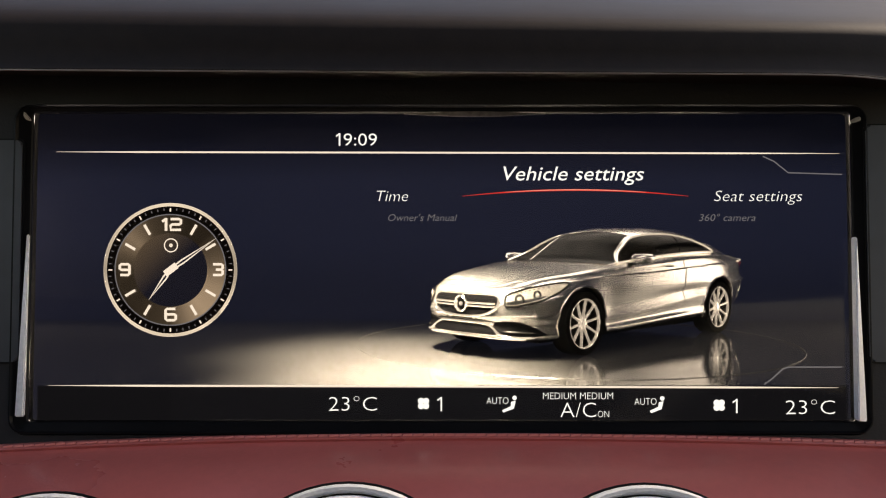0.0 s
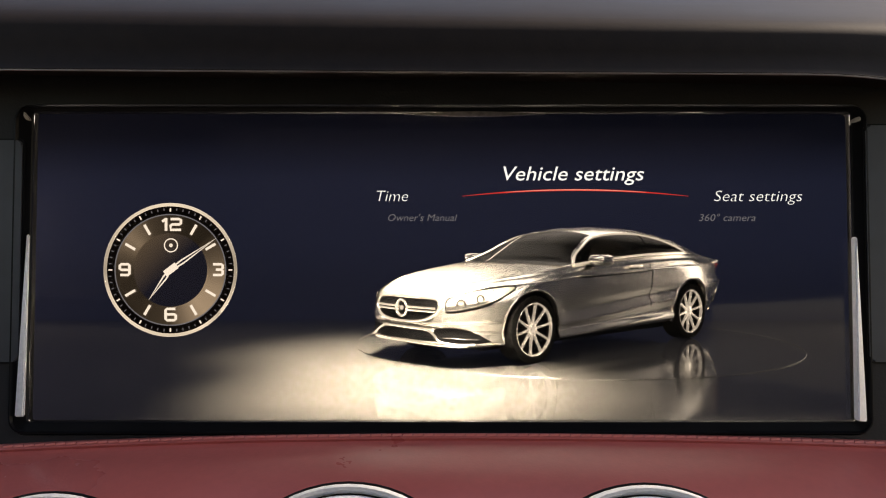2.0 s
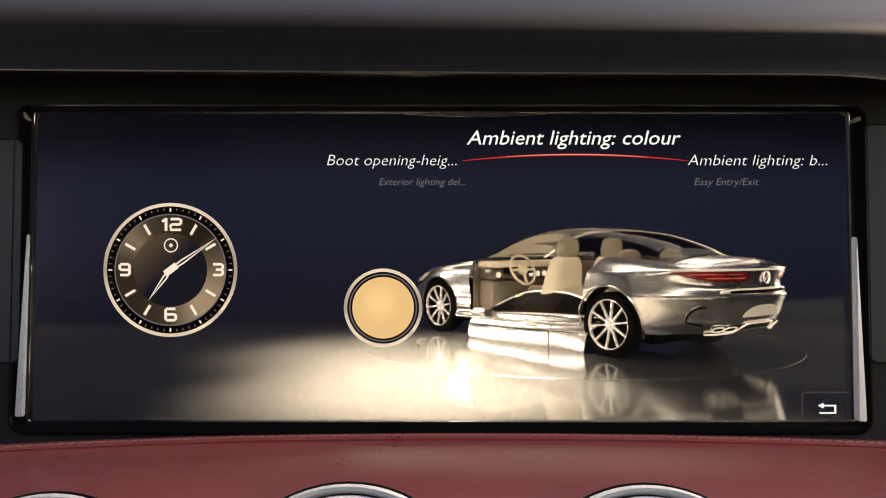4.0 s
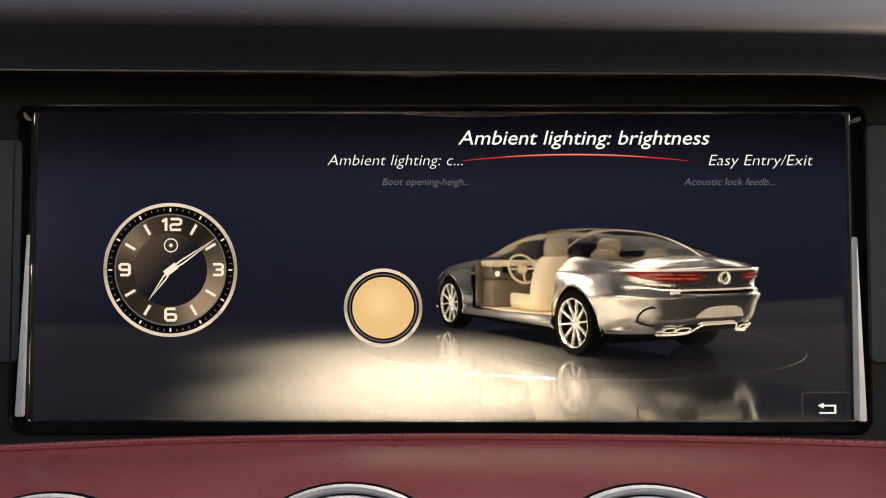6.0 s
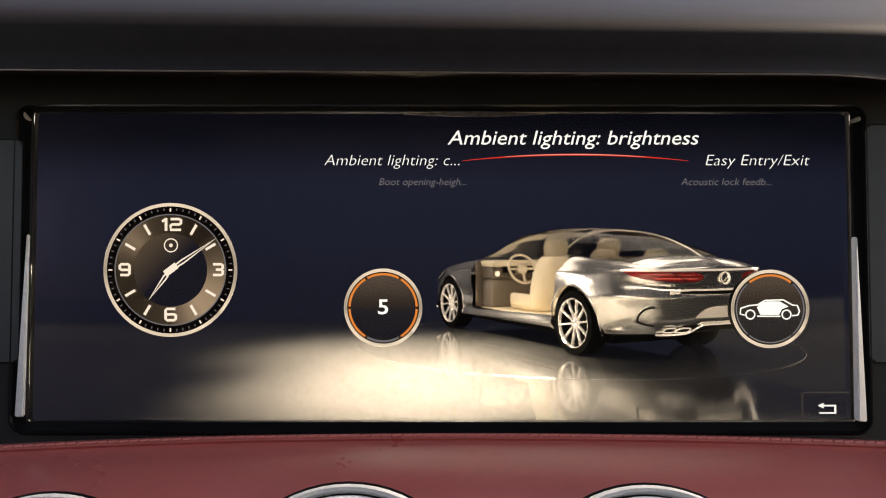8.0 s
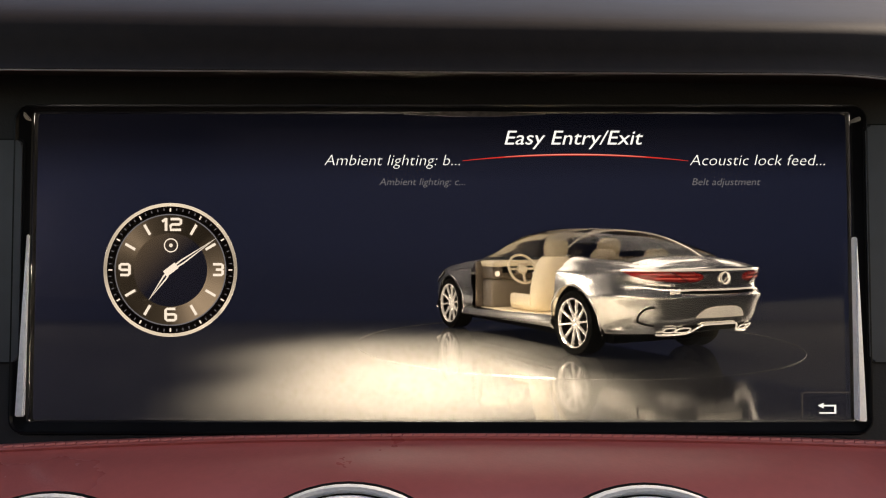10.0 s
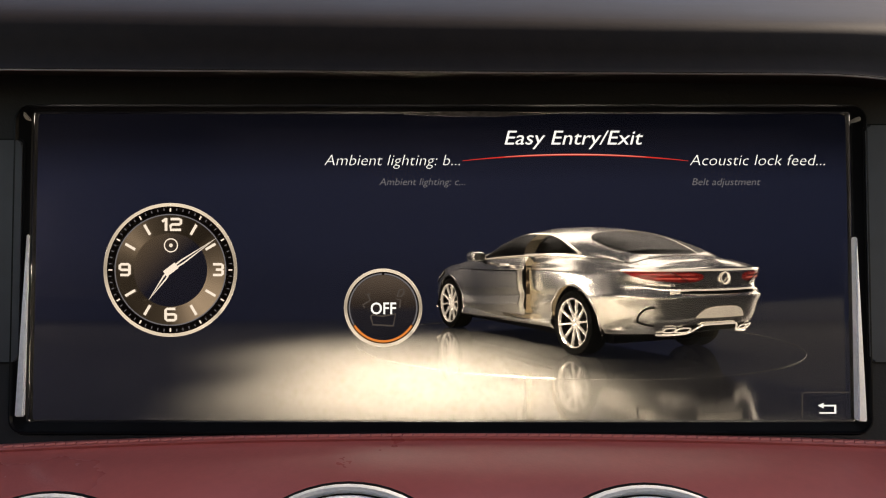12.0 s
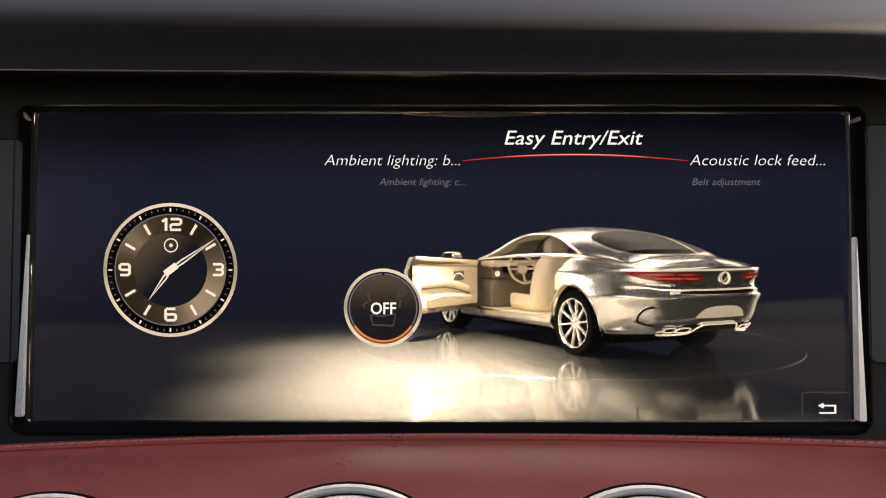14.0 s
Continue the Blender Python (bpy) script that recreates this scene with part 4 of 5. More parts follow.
def roof_shell(off):
    """Roof and pillars: the greenhouse without its panes."""
    b = None
    n = 150
    for side in (1, -1):
        for i in range(n):
            xa, xb = 0.92 - 3.06 * i / n, 0.92 - 3.06 * (i + 1) / n
            spans = []
            def cuts(x):
                c = [0.0]
                if -1.47 < x < 0.76:
                    c += [0.03, max(0.03, window_t(x))]
                else:
                    c += [0.03, 0.03]
                if x > 0.08:
                    c += [screen_t(x), 1.0]
                elif -2.02 < x < -1.18:
                    c += [max(c[-1], rear_t(x)), 1.0]
                else:
                    c += [1.0, 1.0]
                return c
            ca, cb = cuts(xa), cuts(xb)
            for j in (0, 2):
                spans.append((ca[j], ca[j + 1], cb[j], cb[j + 1]))
            for a0, a1, b0, b1 in spans:
                if a1 - a0 < 1e-5 and b1 - b0 < 1e-5:
                    continue
                rows = []
                for x, t0, t1 in ((xa, a0, a1), (xb, b0, b1)):
                    rows.append([Vector(canopy_point(x, t0 + (t1 - t0) * k / 16, side)) + Vector((0, side * off * 0.6, off * 0.8)) for k in range(17)])
                if b is None:
                    b = bmesh.new()
                vs = [[b.verts.new(p) for p in row] for row in rows]
                for k in range(16):
                    b.faces.new((vs[0][k], vs[0][k + 1], vs[1][k + 1], vs[1][k]))
    bmesh.ops.remove_doubles(b, verts=b.verts[:], dist=0.0004)
    bmesh.ops.recalc_face_normals(b, faces=b.faces[:])
    return b


def return_edge(b, depth):
    """Turns the open edges of a panel inward, towards the car's middle."""
    r = bmesh.ops.extrude_edge_only(b, edges=[e for e in b.edges if e.is_boundary])
    for v in [g for g in r["geom"] if isinstance(g, bmesh.types.BMVert)]:
        v.co.y -= math.copysign(depth, v.co.y)
    return b


def sized(b):
    bmesh.ops.recalc_face_normals(b, faces=b.faces[:])
    b.transform(Matrix.Scale(SCALE, 4))
    return b


def wheel(side):
    """A wheel at the origin with its face towards side * y."""
    w = new("wheel")
    rot = Matrix.Rotation(radians(-90 * side), 4, "X")
    t = lathe([(0.268, -0.12), (0.30, -0.125), (0.338, -0.11), (0.345, -0.08), (0.345, 0.08), (0.338, 0.112), (0.30, 0.125), (0.27, 0.115), (0.266, 0.09), (0.262, -0.1)], 56)
    t.transform(Matrix.Scale(SCALE, 4) @ rot)
    part("tyre", t, M_TYRE, w, "black tyre")
    r = lathe([(0.266, 0.09), (0.270, 0.114), (0.265, 0.118), (0.259, 0.112), (0.257, 0.09), (0.258, 0.08)], 56)
    for k in range(10):
        a = 2 * math.pi * (k + 0.25) / 10
        prof = []
        for q in range(7):
            f = q / 6
            rad, half, z = 0.04 + 0.218 * f, 0.012 - 0.006 * f + 0.007 * max(0.0, f - 0.8) / 0.2, 0.088 + 0.018 * f
            prof.append([(rad, -half, z - 0.03), (rad, -half, z - 0.004), (rad, -half * 0.5, z), (rad, half * 0.5, z), (rad, half, z - 0.004), (rad, half, z - 0.03)])
        s = grid(prof)
        s.transform(Matrix.Rotation(a, 4, "Z"))
        r = join(r, s)
    r.transform(Matrix.Scale(SCALE, 4) @ rot)
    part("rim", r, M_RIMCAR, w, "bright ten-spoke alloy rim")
    h = lathe([(0.058, 0.06), (0.058, 0.092), (0.048, 0.100), (0.030, 0.101), (0.028, 0.097), (0.001, 0.097)], 24)
    h.transform(Matrix.Scale(SCALE, 4) @ rot)
    part("hub_cap", h, M_BRIGHT, w)
    for k in range(5):
        a = 2 * math.pi * k / 5
        n = lathe([(0.007, 0.098), (0.006, 0.104), (0.001, 0.104)], 8)
        n.transform(Matrix.Scale(SCALE, 4) @ rot @ Matrix.Translation((0.040 * math.cos(a), 0.040 * math.sin(a), 0)))
        part("wheel_bolt", n, M_CARDARK, w)
    d = lathe([(0.262, 0.03), (0.262, 0.035), (0.19, 0.036), (0.19, 0.02), (0.19, 0.035), (0.05, 0.04), (0.05, 0.02)], 32)
    d.transform(Matrix.Scale(SCALE, 4) @ rot)
    part("brake_disc", d, M_CARDARK, w)
    return w


def seat(y, x=0.0, rear=False):
    """A seat with a shaped back: hip, waist, shoulder and head in one sweep, and a bolstered cushion."""
    s = new("rear_seat" if rear else "seat")
    low = 0.13 if rear else 0.0
    def loft(stations, m):
        rows = []
        for h, half, thick, lean in stations:
            row = []
            for k in range(28):
                a = 2 * math.pi * k / 28
                c, q = math.cos(a), math.sin(a)
                row.append((lean + thick * math.copysign(abs(q) ** 0.7, q) + 0.035 * abs(c) ** 3, half * math.copysign(abs(c) ** 0.55, c), h))
            rows.append(row)
        b = grid(rows, close=True)
        for row in (rows[0], rows[-1]):
            b.faces.new([b.verts.new(p) for p in row])
        bmesh.ops.remove_doubles(b, verts=b.verts[:], dist=0.0005)
        b.transform(m)
        return sized(b)
    base = Matrix.Translation((x - 0.24, y, 0.42))
    tilt = Matrix.Rotation(radians(-17), 4, "Y")
    back = [(-0.05, 0.20, 0.05, 0.0), (0.0, 0.25, 0.10, 0.0), (0.12, 0.272, 0.115, -0.005), (0.28, 0.28, 0.105, -0.01), (0.42, 0.272, 0.095, -0.005), (0.54 - low, 0.245, 0.085, 0.005), (0.62 - low, 0.19, 0.07, 0.01), (0.66 - low, 0.12, 0.03, 0.01)]
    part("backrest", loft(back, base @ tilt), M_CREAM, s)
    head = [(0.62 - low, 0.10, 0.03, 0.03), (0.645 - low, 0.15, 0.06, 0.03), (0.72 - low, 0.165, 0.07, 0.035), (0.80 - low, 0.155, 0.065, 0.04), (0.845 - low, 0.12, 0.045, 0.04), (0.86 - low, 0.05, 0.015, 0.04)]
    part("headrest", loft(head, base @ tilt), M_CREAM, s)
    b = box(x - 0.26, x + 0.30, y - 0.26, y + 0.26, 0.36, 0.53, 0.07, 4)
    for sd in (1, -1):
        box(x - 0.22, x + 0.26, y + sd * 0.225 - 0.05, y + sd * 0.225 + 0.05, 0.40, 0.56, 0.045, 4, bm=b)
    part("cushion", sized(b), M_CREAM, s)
    return s


def picture_car():
    car = thing("car", Matrix.Identity(4), "champagne silver two-door coupe shown in the display", "car")
    sa, sb, sc = at_x(0.82), at_x(-0.62), (at_x(-1.06), at_x(-1.36))
    b = bmesh.new()
    for side in (1, -1):
        join(b, grid(sweep(0.0, sa, 0, TOP_W, side)))
        join(b, grid(sweep(sa, sc, 0, 2, side)))
        if side < 0:
            join(b, grid(sweep(sa, sb, 2, TOP_W, side)))
        q = grid(sweep(sb, sc, 2, TOP_W, side))
        for f in q.faces:
            f.material_index = 1 if side > 0 else 0
        join(b, q)
        join(b, grid(sweep(sc, 14.0, 0, TOP_W, side)))
    bmesh.ops.remove_doubles(b, verts=b.verts[:], dist=0.0005)
    R = {AXLE: 0.392, -AXLE: 0.410}
    drop = []
    for f in b.faces:
        c = f.calc_center_median()
        if any(abs(c.y) > 0.5 and math.hypot(c.x - ax, c.z - HUB) < r for ax, r in R.items()):
            drop.append(f)
    bmesh.ops.delete(b, geom=drop, context="FACES")
    for v in b.verts:
        for ax, r in R.items():
            d = math.hypot(v.co.x - ax, v.co.z - HUB)
            if v.is_boundary and abs(v.co.y) > 0.5 and r - 0.03 < d < r + 0.05 and v.co.z > 0.285 and v.co.z < 0.9:
                v.co.x, v.co.z = ax + (v.co.x - ax) * r / d, HUB + (v.co.z - HUB) * r / d
    q = b.copy()
    bmesh.ops.delete(b, geom=[f for f in b.faces if f.material_index == 1], context="FACES")
    bmesh.ops.delete(q, geom=[f for f in q.faces if f.material_index == 0], context="FACES")
    for f in q.faces:
        f.material_index = 0
    part("body", sized(b), M_PAINT, car, "champagne silver metallic body")
    part("bonnet", sized(lid(2.262, 0.80, BONNET, 0.003)), M_PAINT, car)
    part("boot_lid", sized(lid(-1.85, -2.585, DECK, 0.0)), M_PAINT, car)
    quarter = part("quarter_panel", sized(q), M_PAINT, car)
    # wheel houses, underbody and cabin tub
    for ax, r in R.items():
        for sd in (1, -1):
            h = grid([[(ax + (r + 0.01) * math.cos(radians(a)), sd * yy, HUB + (r + 0.01) * math.sin(radians(a))) for a in range(-12, 193, 6)] for yy in (0.86, 0.50)])
            part("wheel_house", sized(h), M_CARDARK, car)
            lip = []
            for a in range(-14, 195, 4):
                x, z = ax + (r + 0.006) * math.cos(radians(a)), HUB + (r + 0.006) * math.sin(radians(a))
                lip.append(skin(at_x(x), max(z, 0.23), 0.0, sd))
            part("arch_lip", sized(tube(lip, 0.011)), M_PAINT, car)
    b = box(-1.9, 2.0, -0.70, 0.70, 0.16, 0.24)
    box(-1.5, 0.9, -0.80, 0.80, 0.24, 0.33, bm=b)
    part("underbody", sized(b), M_CARDARK, car, smooth=False)
    fascia(car)
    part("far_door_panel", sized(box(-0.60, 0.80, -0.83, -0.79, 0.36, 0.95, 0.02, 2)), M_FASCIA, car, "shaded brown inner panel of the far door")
    part("door_jamb", sized(box(0.795, 0.82, 0.60, 0.855, 0.34, 0.94, 0.012, 2)), M_COCOA, car)
    part("cabin_carpet", sized(box(-0.60, 0.76, -0.78, 0.80, 0.332, 0.345, 0.005, 1)), M_CREAM, car)
    part("rear_bulkhead", sized(box(-1.62, -1.5, -0.78, 0.78, 0.3, 0.98, 0.03)), M_COCOA, car)
    part("parcel_shelf", sized(box(-2.0, -1.45, -0.70, 0.70, 0.98, 1.02, 0.015)), M_COCOA, car)
    for s in (seat(0.40, -0.02), seat(-0.40, -0.02), seat(0.38, -0.95, True), seat(-0.38, -0.95, True)):
        s.parent = car
    # greenhouse
    side_top, zero = window_t, lambda x: 0.03
    g = grid([[canopy_point(0.92 - 3.06 * i / 150, k / 40, 1) for k in range(41)] + [canopy_point(0.92 - 3.06 * i / 150, k / 40, -1) for k in range(39, -1, -1)] for i in range(151)])
    bmesh.ops.delete(g, geom=[f for f in g.faces if f.calc_center_median().y > 0.3 and -0.62 < f.calc_center_median().x < 0.76 and f.calc_center_median().z < spline(f.calc_center_median().x, WINDOW)], context="FACES")
    part("glass_canopy", sized(g), M_TINT, car, "dark tinted glass").visible_shadow = False
    # glowing tube that stands in for the edge reflection along the roof
    edge_path = [Vector(canopy_point(0.80 - 2.88 * i / 60, 0.74, -1)) - Vector((0, -0.004, 0.006)) for i in range(61)]
    part("roof_edge_reflection", sized(tube(edge_path, 0.010)), M_BRIGHT, car, "glowing tube for the reflection along the far roof edge")
    roof = part("roof", sized(roof_shell(0.006)), M_PAINT, car, "champagne silver roof and pillars")
    one = lambda x: 1.0
    for name, pieces in (("windscreen", [(0.90, 0.08, screen_t, one, 1), (0.90, 0.08, screen_t, one, -1)]), ("rear_window", [(-1.18, -2.02, rear_t, one, 1), (-1.18, -2.02, rear_t, one, -1)]),
                         ("side_window", [(0.76, -1.47, zero, side_top, -1)]), ("quarter_window", [(-0.62, -1.47, zero, side_top, 1)])):
        b = None
        for x0, x1, lo, hi, sd in pieces:
            b = join(b, glass_strip(x0, x1, lo, hi, sd, 0.003))
        quarter_glass = part(name, sized(b), M_DARKGLASS, roof, "dark tinted glass")
        quarter_glass.visible_shadow = False
    for sd in (1, -1):
        line = [Vector(canopy_point(x, window_t(x), sd)) + Vector((0, sd * 0.008, 0.004)) for x in [0.75 - 2.21 * i / 48 for i in range(49)]]
        low = [Vector(canopy_point(x, 0.03, sd)) + Vector((0, sd * 0.010, 0.008)) for x in [0.75 - 2.21 * i / 30 for i in range(31)]]
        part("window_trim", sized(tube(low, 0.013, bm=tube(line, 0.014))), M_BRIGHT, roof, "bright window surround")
        part("pillar_line", sized(tube([Vector(canopy_point(-0.60 - 0.10 * k / 6, 0.03 + (window_t(-0.6 - 0.1 * k / 6) - 0.03) * k / 6, sd)) + Vector((0, sd * 0.004, 0)) for k in range(7)], 0.008)), M_CARDARK, roof)
    # left door: outer skin, inner panel, window, grip, mirror; it turns on its front edge
    door = new("door")
    door.parent = car
    tagged(door, "long driver's door with a cream inner panel")
    hinge = Matrix.Translation((-0.82, -0.90, 0))
    def on_door(name, b, m, label="", smooth=True):
        bmesh.ops.recalc_face_normals(b, faces=b.faces[:])
        b.transform(Matrix.Scale(SCALE, 4) @ hinge)
        return part(name, b, m, door, label, smooth)
    on_door("door_skin", return_edge(grid(sweep(sa, sb, 2, TOP_W)), 0.06), M_PAINT)
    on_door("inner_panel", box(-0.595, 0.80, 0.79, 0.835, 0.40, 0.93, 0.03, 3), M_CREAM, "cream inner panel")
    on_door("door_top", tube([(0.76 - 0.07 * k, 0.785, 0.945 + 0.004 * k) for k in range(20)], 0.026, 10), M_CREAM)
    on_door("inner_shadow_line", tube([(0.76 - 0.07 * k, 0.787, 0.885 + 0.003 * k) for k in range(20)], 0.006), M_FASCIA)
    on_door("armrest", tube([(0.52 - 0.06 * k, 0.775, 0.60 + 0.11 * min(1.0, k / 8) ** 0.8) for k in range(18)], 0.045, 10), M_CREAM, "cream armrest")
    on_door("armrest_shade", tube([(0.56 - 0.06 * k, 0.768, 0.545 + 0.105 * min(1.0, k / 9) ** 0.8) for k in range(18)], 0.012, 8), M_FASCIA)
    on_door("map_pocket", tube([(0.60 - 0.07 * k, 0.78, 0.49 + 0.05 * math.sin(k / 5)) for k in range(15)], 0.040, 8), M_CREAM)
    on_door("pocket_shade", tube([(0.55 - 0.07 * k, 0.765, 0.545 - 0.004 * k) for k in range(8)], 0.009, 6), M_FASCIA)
    on_door("seat_switches", box(0.22, 0.44, 0.765, 0.792, 0.72, 0.84, 0.02, 3), M_FASCIA, "brown switch panel")
    on_door("pull_handle", tube([(0.30 + 0.10 * math.cos(radians(a)), 0.765, 0.76 + 0.05 * math.sin(radians(a))) for a in range(0, 181, 20)], 0.010), M_BRIGHT)
    on_door("door_sill", box(-0.58, 0.78, 0.795, 0.85, 0.345, 0.405, 0.012, 2), M_COCOA)
    on_door("door_edge_seal", box(-0.618, -0.60, 0.80, 0.862, 0.42, 0.94, 0.006, 2), M_CARDARK)
    glass = on_door("door_window", glass_strip(0.75, -0.62, zero, side_top, 1, 0.003), M_DARKGLASS)
    glass.visible_shadow = False
    on_door("door_grip", box(-0.385, -0.165, 0.905, 0.945, 0.925, 0.955, 0.014, 4), M_BRIGHT, "bright door grip")
    on_door("grip_hollow", patch(at_x(-0.18), at_x(-0.37), lambda s: 0.905, lambda s: 0.925, 0.003, nz=2), M_CARDARK)
    on_door("mirror", box(0.35, 0.60, 0.88, 1.09, 0.962, 1.082, 0.058, 5), M_PAINT, "silver door mirror")
    on_door("mirror_glass", box(0.342, 0.356, 0.91, 1.06, 0.98, 1.065, 0.006, 2), M_LAMPDARK, "dark mirror glass")
    on_door("mirror_stalk", box(0.47, 0.56, 0.82, 0.92, 0.945, 0.975, 0.014), M_CARDARK)
    door.matrix_basis = Matrix.Translation((0.82 * SCALE, 0.90 * SCALE, 0))
    part("far_mirror", sized(box(0.40, 0.60, -1.06, -0.86, 0.965, 1.07, 0.05, 4)), M_PAINT, car)
    # black tubes along the flank's crease stand in for its shade
    crease = [(at_x(1.20), 0.835), (6, 0.842), (7, 0.856), (7.5, 0.871), (at_x(-0.60), 0.886)]
    part("crease_shade", sized(tube(run(crease, 0.007, -1), 0.007)), M_CARDARK, car, "fine black tube for the shade in the crease")
    on_door("crease_shade", tube(run([(at_x(0.81), 0.843), (6.5, 0.847), (7, 0.856), (7.5, 0.871), (at_x(-0.61), 0.886)], 0.008), 0.008), M_CARDARK, "fine black tube for the shade in the crease")
    on_door("door_seam", tube(run([(at_x(-0.61), 0.46), (at_x(-0.60), 0.60), (at_x(-0.605), 0.75), (at_x(-0.61), 0.88), (at_x(-0.615), 0.98)], 0.001), 0.0055), M_CARDARK)
    part("quarter_crease_shade", sized(tube(run([(at_x(-0.63), 0.888), (at_x(-0.90), 0.893), (at_x(-1.10), 0.897)], 0.005), 0.006)), M_CARDARK, quarter)
    part("wing_crease_shade", sized(tube(run([(at_x(1.18), 0.833), (5.7, 0.838), (at_x(0.825), 0.843)], 0.007), 0.007)), M_CARDARK, car)
    nose(car)
    tail(car)
    for ax in (AXLE, -AXLE):
        for sd in (1, -1):
            w = wheel(sd)
            w.parent = car
            w.matrix_basis = Matrix.Translation((ax * SCALE, sd * 0.80 * SCALE, HUB * SCALE))
    return car, door, roof, glass, quarter, quarter_glass


def fascia(car):
    """Dashboard, console and steering wheel of the little car."""
    b = box(0.46, 0.82, -0.78, 0.78, 0.88, 0.96, 0.035, 4)
    part("fascia_top", sized(b), M_CREAM, car, "cream fascia top")
    part("fascia_face", sized(box(0.50, 0.80, -0.77, 0.77, 0.72, 0.885, 0.03, 3)), M_COCOA, car, "brown fascia face")
    part("fascia_knee", sized(box(0.54, 0.80, -0.77, 0.77, 0.34, 0.725, 0.05, 4)), M_FASCIA, car)
    part("display_panel", sized(box(0.475, 0.50, 0.05, 0.62, 0.80, 0.90, 0.010, 2)), M_CARDARK, car)
    for y in (-0.62, -0.12, 0.0, 0.12, 0.70):
        e = lathe([(0.036, 0), (0.038, 0.012), (0.028, 0.014), (0.024, 0.004), (0.001, 0.004)], 20)
        e.transform(Matrix.Translation((0.50, y, 0.79)) @ Matrix.Rotation(radians(-90), 4, "Y"))
        part("fascia_vent", sized(e), M_BRIGHT, car)
    part("console", sized(box(-0.40, 0.60, -0.10, 0.12, 0.34, 0.64, 0.05, 4)), M_CREAM, car)
    part("console_lid", sized(box(-0.30, 0.50, -0.07, 0.09, 0.64, 0.66, 0.012, 2)), M_COCOA, car)
    c, lean = Vector((0.36, 0.40, 0.855)), radians(24)
    def rim_at(a, r):
        return c + Vector((r * math.sin(a) * math.sin(lean), r * math.cos(a), r * math.sin(a) * math.cos(lean)))
    b = tube([rim_at(radians(a), 0.20) for a in range(0, 360, 10)], 0.017, 8, True)
    for a in (0, 180, 270):
        tube([rim_at(radians(a), q) for q in (0.05, 0.10, 0.15, 0.18)], 0.018, 6, bm=b)
    hub = lathe([(0.001, -0.03), (0.06, -0.03), (0.075, 0.0), (0.06, 0.03), (0.001, 0.035)], 20)
    hub.transform(Matrix.Translation(c) @ Matrix.Rotation(radians(-90) + lean, 4, "Y"))
    join(b, hub)
    part("steering_wheel", sized(b), M_CREAM, car, "cream steering wheel")
    part("steering_column", sized(tube([c, c + Vector((0.20, 0, -0.07))], 0.04, 8)), M_FASCIA, car)


